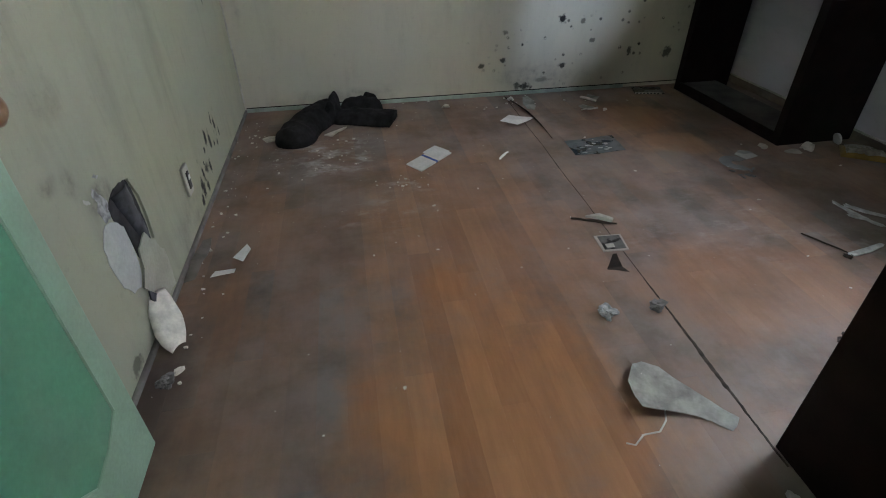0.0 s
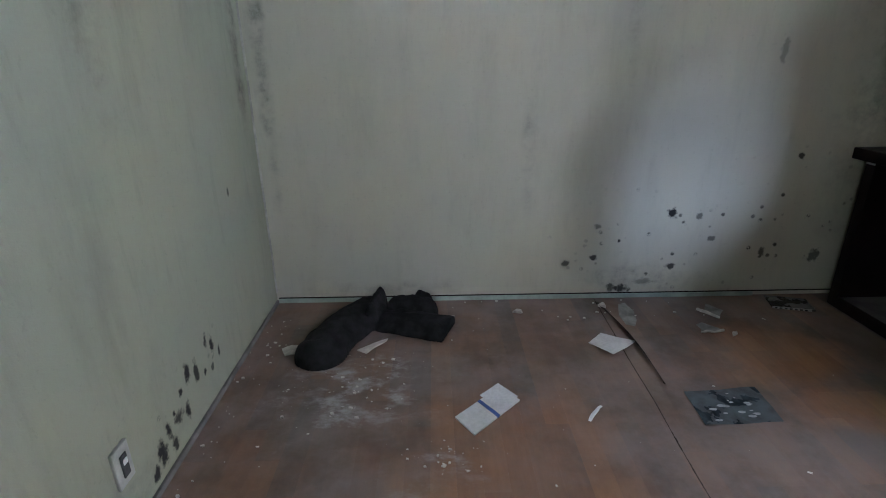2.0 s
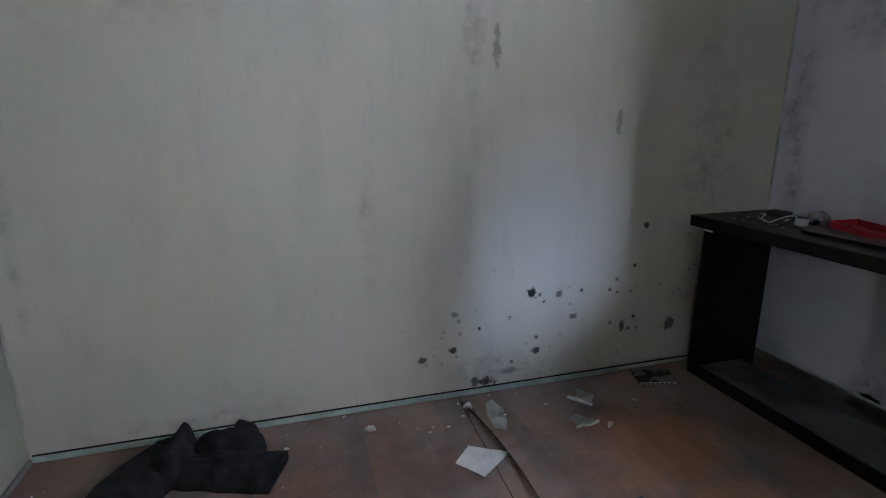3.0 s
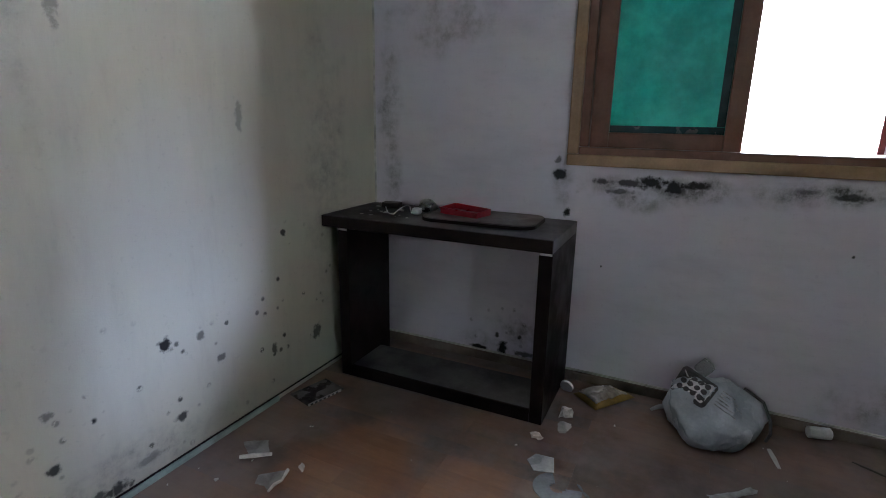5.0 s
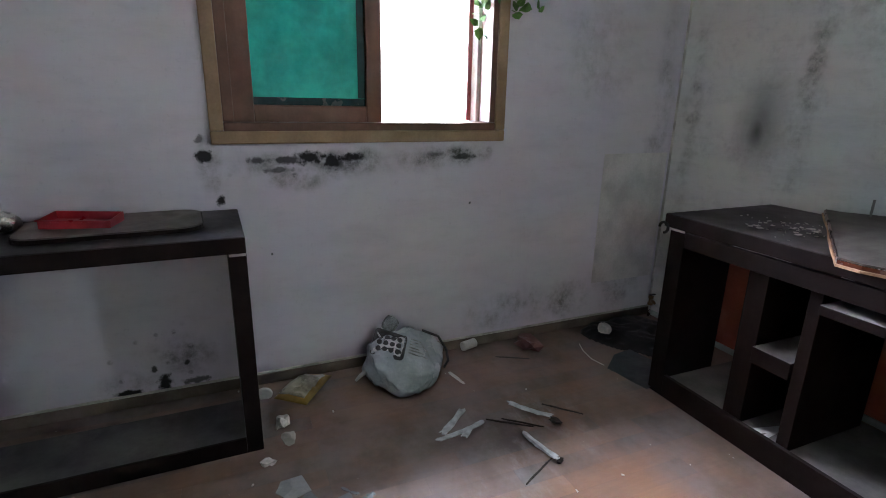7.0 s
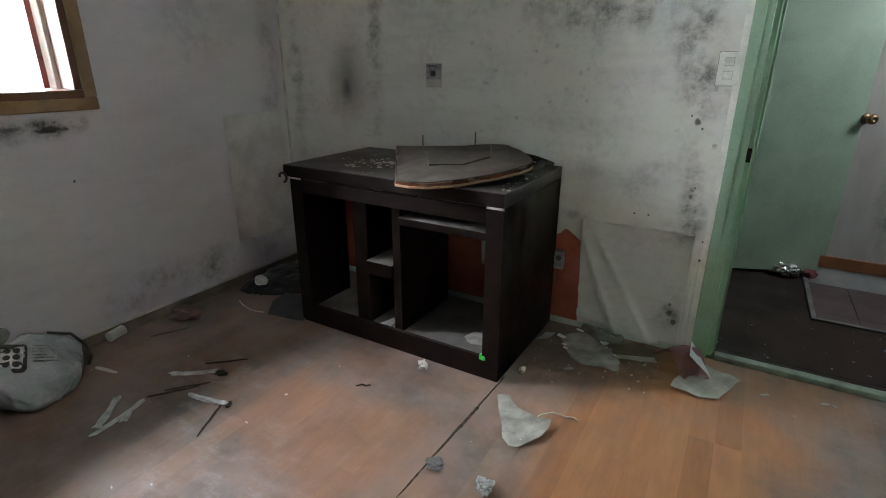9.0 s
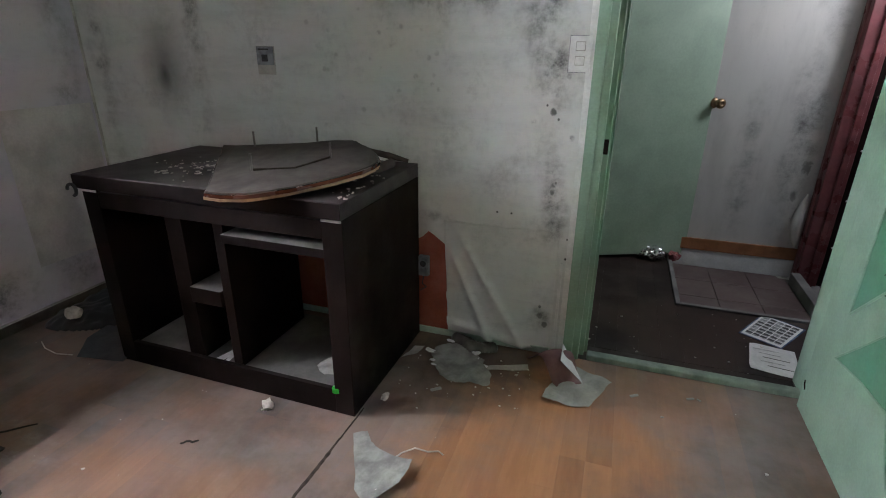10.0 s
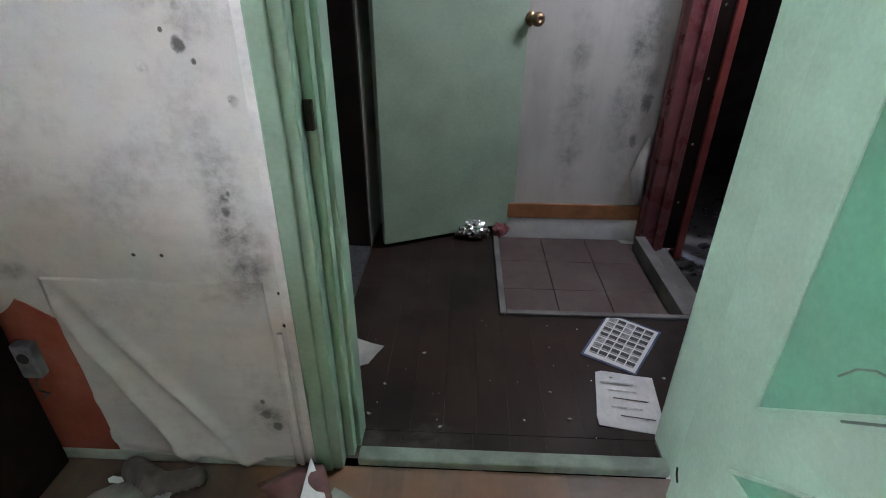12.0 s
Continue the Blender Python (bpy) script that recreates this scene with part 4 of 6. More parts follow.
# slightly larger grey plate paints a shadow line round the switch
part("backing", one(-0.0395, 0.0395, 0.0004, 0.0014, -0.0625, 0.0625), M["grey_ink"], sw, "grey plate painting the shadow line round the switch")
for dz in (0.026, -0.022):
    part("rocker_frame", one(-0.0165, 0.0165, 0.0092, 0.0105, dz - 0.0155, dz + 0.0155, 0.001), M["old_paper"], sw)
    part("rocker", one(-0.0145, 0.0145, 0.0107, 0.0145, dz - 0.013, dz + 0.013, 0.002), M["white_pvc"], sw)

ob = base("wall_socket_box", (2.762, YS, 1.206), "grey metal wall box without cover, set in the wallpaper", "wall box")
part("backing", one(-0.045, 0.045, 0.0005, 0.003, -0.075, 0.04, 0.001), M["old_paper"], ob)
part("box", one(-0.042, 0.042, 0.0032, 0.008, -0.036, 0.038, 0.002), M["zinc"], ob)
part("socket", one(-0.014, 0.014, 0.0082, 0.013, -0.022, 0.006, 0.002), M["ink"], ob)
part("clip", one(-0.02, 0.03, 0.0082, 0.012, 0.024, 0.03, 0.001), M["ink"], ob)

ob = base("junction_box", (2.036, YS, 0.340), "grey metal junction box with loose wires on the bare patch", "junction box")
part("box", one(-0.024, 0.024, 0.0035, 0.03, -0.045, 0.05, 0.005), M["zinc"], ob)
part("hole", lathe([(0.014, 0), (0.014, 0.002)], 14, m=Matrix.Translation((0, 0.0302, 0.015)) @ pose(0, 0, 0, -90)), M["ink"], ob)
part("wire", tube([(0.0, 0.02, -0.046), (0.004, 0.03, -0.08), (-0.012, 0.02, -0.1), (0.02, 0.012, -0.125)], 0.0025, 6), M["ink"], ob)

tr = solid("cable_trunking", one(-0.006, 0.006, 0.001, 0.01, 0, 0.43, 0.002), M["white_pvc"], "narrow white cable trunking up the wall beside the door", "trunking", pose(1.442, YS, 0.002))

# ---- west wall: broken hole with plaster board pieces, socket ----


def onwest(points, x0, x1):
    """A plate standing on the west wall; points (y, z)."""
    bm = slab(points, 0.0, 1.0)
    for v in bm.verts:
        v.co = Vector((x0 + (x1 - x0) * v.co.z, v.co.x, v.co.y))
    return bm


hole = base("broken_wall_hole", (XW, 2.8, 0.0), "dark hole broken in the wall with torn plasterboard pieces", "wall damage")


def wpiece(name, points, x0, x1, m, label=""):
    bm = onwest(points, x0, x1)
    bmesh.ops.translate(bm, vec=(0, -2.8, 0), verts=bm.verts)
    return part(name, bm, m, hole, label)


# flat dark plate on the solid wall, painting the shade inside the hole
wpiece("cavity", ragged([(2.843, 0.467), (2.80, 0.478), (2.759, 0.479), (2.714, 0.464), (2.69, 0.451), (2.696, 0.411), (2.732, 0.371), (2.738, 0.287), (2.75, 0.25), (2.80, 0.25), (2.851, 0.235), (2.864, 0.297), (2.863, 0.367), (2.858, 0.43)], 0.008), 0.001, 0.003, M["hole"], "flat dark plate painting the hole's shade")
wpiece("scuff", ragged([(2.70, 0.475), (2.685, 0.50), (2.66, 0.525), (2.645, 0.52), (2.655, 0.49), (2.64, 0.465), (2.66, 0.44), (2.69, 0.42), (2.705, 0.44)], 0.016), 0.0006, 0.0014, M["grey_ink"], "grey torn paper edge")
wpiece("scuff", ragged([(2.70, 0.535), (2.715, 0.545), (2.70, 0.555), (2.68, 0.55)], 0.01), 0.0006, 0.0012, M["grey_ink"])
wpiece("scuff", ragged([(2.60, 0.53), (2.625, 0.525), (2.63, 0.505), (2.605, 0.50)], 0.014), 0.0006, 0.0012, M["old_paper"], "pale torn paper")
bm = bmesh.new()
prev = None
for i in range(15):
    t = i / 14
    yc, zc, wd = 2.775 + 0.055 * t, 0.47 - 0.2 * t, 0.055 - 0.03 * t
    row = [bm.verts.new((0.0032 + 0.018 * (1 - s * s) * (1 - 0.6 * t) + 0.004 * noise.noise(Vector((s * 3, t * 6, 1))), yc - 2.8 + wd * s, zc)) for s in (-1, -0.6, -0.2, 0.2, 0.6, 1)]
    if prev:
        for k in range(5):
            bm.faces.new((prev[k], row[k], row[k + 1], prev[k + 1]))
    prev = row
made = bmesh.ops.extrude_face_region(bm, geom=bm.faces[:])["geom"]
for v in made:
    if isinstance(v, bmesh.types.BMVert):
        v.co.x += 0.001
part("torn_insulation", bm, M["dark_lining"], hole, "slate-grey torn lining", True)
wpiece("cracked_rim", [(2.845, 0.462), (2.852, 0.464), (2.885, 0.4), (2.892, 0.32), (2.88, 0.245), (2.869, 0.243), (2.879, 0.321), (2.876, 0.395)], 0.001, 0.009, M["west"])
wpiece("gypsum_piece", ragged([(2.63, 0.424), (2.66, 0.428), (2.686, 0.415), (2.71, 0.40), (2.732, 0.371), (2.736, 0.322), (2.733, 0.263), (2.716, 0.214), (2.688, 0.19), (2.64, 0.2), (2.605, 0.25), (2.585, 0.32), (2.59, 0.39)], 0.008), 0.0006, 0.0022, M["blue_board"], "pale gypsum piece")
wpiece("paper_flap", ragged([(2.809, 0.304), (2.83, 0.27), (2.857, 0.24), (2.875, 0.20), (2.897, 0.18), (2.9, 0.118), (2.886, 0.045), (2.83, 0.05), (2.779, 0.06), (2.727, 0.127), (2.68, 0.186), (2.723, 0.222), (2.742, 0.283)], 0.006), 0.008, 0.0125, M["flap"], "lifted paper flap")
# bent board edge, coloured dark for the shadow between flap and tongue
wpiece("torn_edge", ragged([(2.69, 0.165), (2.73, 0.125), (2.779, 0.06), (2.80, 0.05), (2.775, 0.03), (2.72, 0.09), (2.68, 0.14)], 0.004), 0.013, 0.018, M["dark_lining"], "bent edge, darkened for the shadow under the flap")
bm = bmesh.new()
N = 16
prev = None
for i in range(N + 1):
    t = i / N
    x = 0.012 + 0.066 * t
    y = 2.722 - 0.125 * t
    z = 0.115 * (1 - t) ** 1.4 + 0.006
    wd = 0.03 + 0.022 * math.sin(math.pi * min(1, 0.1 + 0.75 * t)) - 0.014 * max(0, t - 0.6) / 0.4 + 0.003 * noise.noise(Vector((t * 9, 2, 0)))
    row = [bm.verts.new((x + wd * 0.55 * s, y - 2.8 + wd * 0.85 * s, z + 0.010 * (1 - s * s))) for s in (-1, -0.5, 0, 0.5, 1)]
    if prev:
        for k in range(4):
            bm.faces.new((prev[k], prev[k + 1], row[k + 1], row[k]))
    prev = row
made = bmesh.ops.extrude_face_region(bm, geom=bm.faces[:])["geom"]
for v in made:
    if isinstance(v, bmesh.types.BMVert):
        v.co.z += 0.005
part("hanging_tongue", bm, M["plaster"], hole, "hanging white tongue of board", True)
sheet("dusty_film", ragged([(0.445, 2.93), (0.45, 3.05), (0.46, 3.2), (0.495, 3.21), (0.5, 3.08), (0.475, 2.95)], 0.01), M["film_grey"], "dusty grey film strip on the floor by the wall", "film", lift=0.02, freq=8)
chip("debris_lump", (0.50, 2.46), (0.04, 0.05, 0.018), M["grey_fluff"], "grey crumpled lint on the floor by the wall", "debris", 31, "", True)
chip("plaster_chip", (0.53, 2.5), (0.035, 0.015, 0.012), M["plaster"], "broken white plaster chip on the floor", seed=32, group="plaster chips")
ob = base("wall_socket", (XW, 3.315, 0.225), "white wall socket with a broken dark insert, low on the wall", "socket")
part("plate", one(0.0008, 0.012, -0.035, 0.035, -0.06, 0.06, 0.003), M["old_paper"], ob)
part("insert", one(0.0122, 0.0165, -0.014, 0.014, -0.035, 0.035, 0.002), M["ink"], ob, "dark broken insert")
part("lug", one(0.0167, 0.02, -0.009, 0.009, 0.004, 0.022, 0.002), M["white_pvc"], ob)

# ---- on the desk under the window ----
Z = 0.8005
lid = base("oval_board", pose(3.60, 3.985, Z, 0, 0, 3), "dusty brown board with rounded corners lying on the desk", "board")


def rounded(w, d, r, n=6):
    pts = []
    for cx, cy, a0 in ((w / 2 - r, d / 2 - r, 0), (-w / 2 + r, d / 2 - r, 90), (-w / 2 + r, -d / 2 + r, 180), (w / 2 - r, -d / 2 + r, 270)):
        for k in range(n + 1):
            a = radians(a0 + 90 * k / n)
            pts.append((cx + r * math.cos(a), cy + r * math.sin(a)))
    return pts


part("panel", slab(rounded(0.30, 0.52, 0.07), 0.004, 0.018), M["lid_top"], lid)
part("rim", slab(rounded(0.31, 0.53, 0.075), 0.0, 0.014), M["espresso"], lid, "dark moulded rim")
tray = base("plastic_tray", pose(3.60, 4.075, Z + 0.0185, 2, -3, -12), "red plastic tray lying on the board", "tray")
part("bottom", one(-0.055, 0.055, -0.1, 0.1, 0.0, 0.004, 0.001), M["red_plastic"], tray)
for x0, x1, y0, y1 in ((-0.058, -0.054, -0.102, 0.102), (0.054, 0.058, -0.102, 0.102), (-0.0538, 0.0538, -0.102, -0.098), (-0.0538, 0.0538, 0.098, 0.102)):
    part("wall", one(x0, x1, y0, y1, 0.0, 0.03, 0.001), M["red_plastic"], tray)
part("lip", one(-0.064, -0.0583, -0.106, 0.106, 0.026, 0.031, 0.001), M["red_plastic"], tray)
lamp = base("bulb_socket", pose(3.63, 4.30, Z, 0, 0, 20), "grey light fitting with tangled white cable", "light fitting")
part("cup", lathe([(0.012, 0), (0.03, 0.004), (0.042, 0.02), (0.046, 0.04), (0.035, 0.056), (0.012, 0.066)], 18, m=pose(0, 0, 0.0, 20, 0, 0) @ Matrix.Translation((0, 0, 0.003))), M["steel"], lamp, "grey metal cup", True)
part("collar", lathe([(0.02, 0), (0.024, 0.01), (0.024, 0.026), (0.016, 0.03)], 16, m=Matrix.Translation((-0.045, 0.035, 0.0))), M["white_pvc"], lamp, "white collar", True)
rn = random.Random(4)
pts = [(-0.05, 0.03, 0.015)]
for k in range(14):
    a = k * 0.8
    pts.append((-0.05 + 0.09 * math.sin(a * 0.7) + rn.uniform(-0.01, 0.01), 0.06 + k * 0.011, 0.006 + 0.022 * abs(math.sin(a * 0.55))))
part("cable", tube(pts, 0.0028, 6), M["white_pvc"], lamp, "white cable", True)
ob = solid("small_box", one(-0.03, 0.03, -0.045, 0.045, 0, 0.028, 0.003), M["board_face"], "small grey-brown box in the corner of the desk", "box", pose(3.68, 4.52, Z, 0, 0, 8))
rn = random.Random(11)
bm = bmesh.new()
for k in range(15):
    x, y, s = 3.42 + rn.random() * 0.25, 4.3 + rn.random() * 0.3, 0.003 + rn.random() * 0.006
    bx(bm, x - s, x + s, y - s * rn.uniform(0.4, 1), y + s, Z + 0.0005, Z + 0.0025, 0.0, None)
solid("desk_crumbs", bm, M["plaster"], "white plaster crumbs on the dark desk top", "crumbs", kind="stuff")

# ---- on and in the second desk ----


def warp(x, y):
    """The board leans up towards the wall and curls at its torn corner."""
    return 0.01 + 0.046 * max(0.0, (2.06 - y) / 0.5) + 0.008 * noise.noise(Vector((x * 5, y * 5, 0)))


PX, PY = 2.44, 1.75
outline = [(2.805, 1.596), (2.70, 1.74), (2.62, 1.86), (2.53, 1.99), (2.465, 2.085), (2.40, 2.09), (2.335, 2.068), (2.27, 2.01), (2.217, 1.962), (2.14, 1.86), (2.09, 1.773), (2.078, 1.70), (2.09, 1.623), (2.14, 1.54), (2.22, 1.465), (2.31, 1.40), (2.40, 1.43), (2.49, 1.485), (2.62, 1.525)]
wb = base("torn_table_top", (PX, PY, 0.8005), "warped torn table top with brown moulded edge and bolts", "table top")


def layer(name, z0, z1, grow, m, label=""):
    pts = []
    for i, (x, y) in enumerate(outline):
        nx, ny = outline[(i + 1) % len(outline)]
        for k in range(4):
            a, b = x + (nx - x) * k / 4, y + (ny - y) * k / 4
            j = 1 + grow + 0.012 * noise.noise(Vector((a * 22, b * 22, z0 * 60)))
            pts.append(((a - PX) * j, (b - PY) * j))
    return part(name, slab(pts, z0, z1, rise=lambda x, y: warp(x + PX, y + PY)), m, wb, label)


def on_board(x, y, up=0.0235):
    return (x - PX, y - PY, warp(x, y) + up)


layer("fibre_layer", -0.006, 0.002, 0.012, M["board_under"], "raw beige fibre layer")
layer("moulding", 0.0022, 0.014, 0.0, M["board_edge"], "glossy brown moulding")
layer("face", 0.0142, 0.019, -0.022, M["board_face"], "dusty grey face")
part("cross_bar", tube([on_board(2.452, 1.862), on_board(2.33, 1.80), on_board(2.272, 1.662)], 0.005, 6), M["twig"], wb, "dark thin cross bar")
for bxx, byy in ((2.662, 1.578), (2.44, 1.47), (2.457, 1.864), (2.268, 1.662)):
    z = warp(bxx, byy) + 0.018
    prof = []
    for k in range(14):
        prof += [(0.0036, z + k * 0.0045), (0.0048, z + k * 0.0045 + 0.002)]
    part("bolt", lathe(prof, 8, m=Matrix.Translation((bxx - PX, byy - PY, 0))), M["bolt"], wb, "threaded bolt")
part("torn_flap", tube([(2.095 - PX, 1.66 - PY, 0.035), (2.085 - PX, 1.60 - PY, 0.04), (2.09 - PX, 1.53 - PY, 0.036), (2.115 - PX, 1.46 - PY, 0.022)], [0.012, 0.018, 0.019, 0.013], 8), M["board_face"], wb, "grey-beige rolled flap", True)
part("torn_flap", tube([(2.31 - PX, 1.40 - PY, 0.066), (2.24 - PX, 1.385 - PY, 0.045), (2.17 - PX, 1.37 - PY, 0.03), (2.09 - PX, 1.36 - PY, 0.012)], [0.006, 0.012, 0.014, 0.008], 7), M["twig"], wb, "dark frayed edge", True)
part("torn_flap", tube([(2.30 - PX, 1.41 - PY, 0.085), (2.2 - PX, 1.50 - PY, 0.072), (2.13 - PX, 1.57 - PY, 0.064), (2.095 - PX, 1.65 - PY, 0.055)], [0.004, 0.006, 0.007, 0.006], 6), M["board_edge"], wb)
rn = random.Random(5)
bm = bmesh.new()
for k in range(90):
    x, y, s = 2.82 + rn.gauss(0, 0.09), 1.72 + rn.gauss(0, 0.075), 0.0012 + rn.random() ** 3 * 0.011
    if not (2.62 < x < 3.1 and 1.4 < y < 1.93):
        continue
    bx(bm, -s, s, -s * rn.uniform(0.3, 1), s, 0, 0.002, 0.0, pose(x, y, Z + 0.001, 0, 0, rn.uniform(0, 180)))
for k in range(24):
    x, y, s = rn.uniform(2.07, 2.16), 1.94 - rn.random() * 0.35, 0.002 + rn.random() ** 2 * 0.007
    bx(bm, -s, s, -s * rn.uniform(0.3, 1), s, 0, 0.002, 0.0, pose(x, y, Z + 0.001, 0, 0, rn.uniform(0, 180)))
solid("desk_flakes", bm, M["plaster"], "white plaster flakes on the dusty desk top", "flakes", kind="stuff")
cap = base("bottle_cap", (2.135, 1.955, 0.0885), "bright green plastic bottle cap lying in the desk bay", "bottle cap")
part("shell", lathe([(0.0165, 0), (0.0175, 0.002), (0.0175, 0.014), (0.015, 0.017), (0.002, 0.0175)], 18), M["green_cap"], cap, "", True)
part("ring", lathe([(0.0185, 0.0005), (0.0185, 0.004)], 18), M["green_cap"], cap)
sheet("paper_scrap", ragged([(2.15, 1.80), (2.26, 1.77), (2.29, 1.85), (2.22, 1.90), (2.14, 1.87)], 0.014), M["wallpaper_back"], "torn pale paper lying in the desk bay", "paper", z=0.089, lift=0.015)
sheet("paper_strip", [(2.60, 1.75), (2.63, 1.74), (2.69, 1.93), (2.66, 1.945)], M["paper"], "thin white paper strip in the narrow bay", "paper", z=0.089, lift=0.012)
sheet("paper_strip", [(2.64, 1.8), (2.66, 1.79), (2.64, 1.94), (2.62, 1.94)], M["paper"], "thin white paper strip in the narrow bay", "paper", z=0.092, lift=0.012)
solid("cable_loop", tube([(3.175 + 0.022 * math.cos(k * 0.5), 1.985, 0.745 + 0.022 * math.sin(k * 0.5)) for k in range(10)], 0.006, 7), M["ink"], "black rubber cable loop on the desk corner", "cable", smooth=True)
ob = base("hinge_plate", (2.53, 1.42, 0.56), "black metal hinge bracket fixed inside the desk", "hinge")
part("arm", one(-0.012, 0.0, -0.02, 0.02, -0.02, 0.03, 0.004), M["ink"], ob)
part("cup", lathe([(0.017, 0), (0.017, 0.01)], 14, m=Matrix.Translation((-0.013, 0, 0)) @ pose(0, 0, 0, 0, -90)), M["steel"], ob)

# ---- loose things on the bedroom floor ----
trousers = heap("dropped_trousers", [(0.77, 4.17, 0.83, 4.36, 0.112, 0.085), (0.84, 4.36, 0.95, 4.52, 0.105, 0.10), (0.97, 4.42, 1.0, 4.60, 0.035, 0.125), (1.06, 4.47, 1.345, 4.365, 0.105, 0.055, 1), (1.08, 4.55, 1.23, 4.53, 0.06, 0.10), (1.20, 4.57, 1.24, 4.56, 0.035, 0.115)],
     M["black_cloth"], "crumpled charcoal trousers dropped on the floor by the wall", "clothing", 0.011, 8.0, 0.0045, crease=0.01)
tl = trousers.location
part("waistband", tube([(0.955 - tl.x, 4.385 - tl.y, 0.085), (0.972 - tl.x, 4.44 - tl.y, 0.122), (0.985 - tl.x, 4.51 - tl.y, 0.132), (1.0 - tl.x, 4.58 - tl.y, 0.12), (1.01 - tl.x, 4.63 - tl.y, 0.08)], [0.009, 0.013, 0.014, 0.013, 0.008], 7), M["black_cloth"], trousers, "rolled dark waistband", True)
nb = base("notebook", pose(1.473, 3.795, 0.001, 0, 0, 0), "open white notebook with a blue band lying on the floor", "notebook")
pg = [(1.347, 3.751), (1.412, 3.656), (1.602, 3.844), (1.535, 3.93)]
A, B, C2, D = [Vector((x - 1.473, y - 3.795)) for x, y in pg]


def quad(s0, s1, z0, z1, name, m, label="", j=0.0):
    pts = [A.lerp(D, s0), B.lerp(C2, s0), B.lerp(C2, s1), A.lerp(D, s1)]
    return part(name, slab([(p.x + j, p.y - j) for p in pts], z0, z1), m, nb, label)


quad(0.0, 0.47, 0.0, 0.006, "page_block", M["paper"])
quad(0.53, 0.98, 0.0, 0.007, "page_block", M["paper"])
quad(0.60, 1.02, 0.0072, 0.0085, "page", M["paper"], "", -0.012)
quad(0.471, 0.529, 0.0, 0.0075, "band", M["blue_ink"], "blue printed band")
sheet("paper_sheet", [(1.977, 4.248), (2.06, 4.335), (2.195, 4.245), (2.05, 4.124)], M["paper"], "white paper square lying over the floor seam", "paper", lift=0.02, freq=5)
mag = sheet("magazine_page", [(2.245, 3.875), (2.535, 3.895), (2.52, 3.691), (2.235, 3.685)], M["slate_print"], "dark slate printed page with worn white patches", "magazine", lift=0.008)
rn = random.Random(8)
for k in range(18):
    u, v, a = rn.gauss(0.0, 0.05), rn.gauss(-0.02, 0.035), rn.uniform(0.003, 0.014)
    part("worn_patch", slab([(u + a * (1 + 0.4 * rn.random()) * math.cos(q), v + a * 0.5 * math.sin(q)) for q in [i * 0.7 for i in range(9)]], 0.006, 0.0068), M["faint_ink"], mag)
ph = base("photo_card", (2.06, 2.887, 0.001), "small dark photo card with a pale rim lying on the floor", "photo")
cc = [Vector((x - 2.06, y - 2.887)) for x, y in ((2.01, 2.944), (2.121, 2.937), (2.106, 2.83), (2.003, 2.836))]


def card_quad(u0, u1, v0, v1, z0, z1):
    return slab([tuple(cc[3].lerp(cc[2], u).lerp(cc[0].lerp(cc[1], u), v)) for u, v in ((u0, v0), (u1, v0), (u1, v1), (u0, v1))], z0, z1)


part("card", card_quad(0, 1, 0, 1, 0, 0.004), M["photo_rim"], ph, "beige rim")
part("picture", card_quad(0.09, 0.92, 0.08, 0.93, 0.0042, 0.0052), M["dark_photo"], ph)
# pale quad painting a small highlight on the picture
part("print_spot", card_quad(0.2, 0.52, 0.18, 0.42, 0.0054, 0.006), M["old_paper"], ph)
sheet("vinyl_scrap", [(1.968, 2.73), (2.0, 2.72), (2.042, 2.70), (2.03, 2.735), (2.015, 2.765), (2.0, 2.765)], M["twig"], "small dark curled vinyl scrap", "scrap", cuts=3, curl=lambda x, y: 0.04 * max(0, (y - 2.735) / 0.03))
solid("curled_strip", tube([(0, 0, 0.012), (0.05, -0.02, 0.02), (0.1, -0.05, 0.012)], [0.004, 0.014, 0.011], 7), M["old_paper"], "curled pale paper strip on the floor seam", "paper", pose(2.03, 3.08, 0.001))
stick("dark_sliver", (1.97, 3.09), (2.14, 3.01), 0.006, M["twig"], "dark wood sliver beside the seam", "splinter")
chip("wrapping_ball", (1.86, 2.5), (0.055, 0.045, 0.028), M["cellophane"], "crumpled clear wrapping ball on the floor", "wrapping", 3, "", True)
chip("lint_clump", (2.04, 2.5), (0.055, 0.042, 0.024), M["grey_fluff"], "grey lint clump beside the floor seam", "lint", 5, "", True)
sheet("torn_wallpaper_piece", [(2.022, 2.052), (2.0, 2.03), (1.984, 2.022), (1.95, 2.06), (1.91, 2.086), (1.85, 2.105), (1.778, 2.118), (1.775, 2.16), (1.785, 2.21), (1.837, 2.281), (1.872, 2.288), (1.91, 2.26), (1.932, 2.209), (1.98, 2.13)], M["wallpaper_back"], "torn grey-white wallpaper piece curling off the floor", "wallpaper piece", lift=0.022, freq=6, curl=lambda x, y: 0.026 * max(0, (1.86 - x) / 0.09) ** 1.5)
solid("string", tube([(0.03, 0.06, 0.003), (0.0, 0.0, 0.008), (-0.035, -0.03, 0.012), (-0.08, -0.03, 0.01), (-0.11, -0.05, 0.004), (-0.13, -0.04, 0.003)], 0.0025, 6), M["cord"], "short white string on the floor", "string", pose(1.83, 2.08, 0.001), smooth=True)
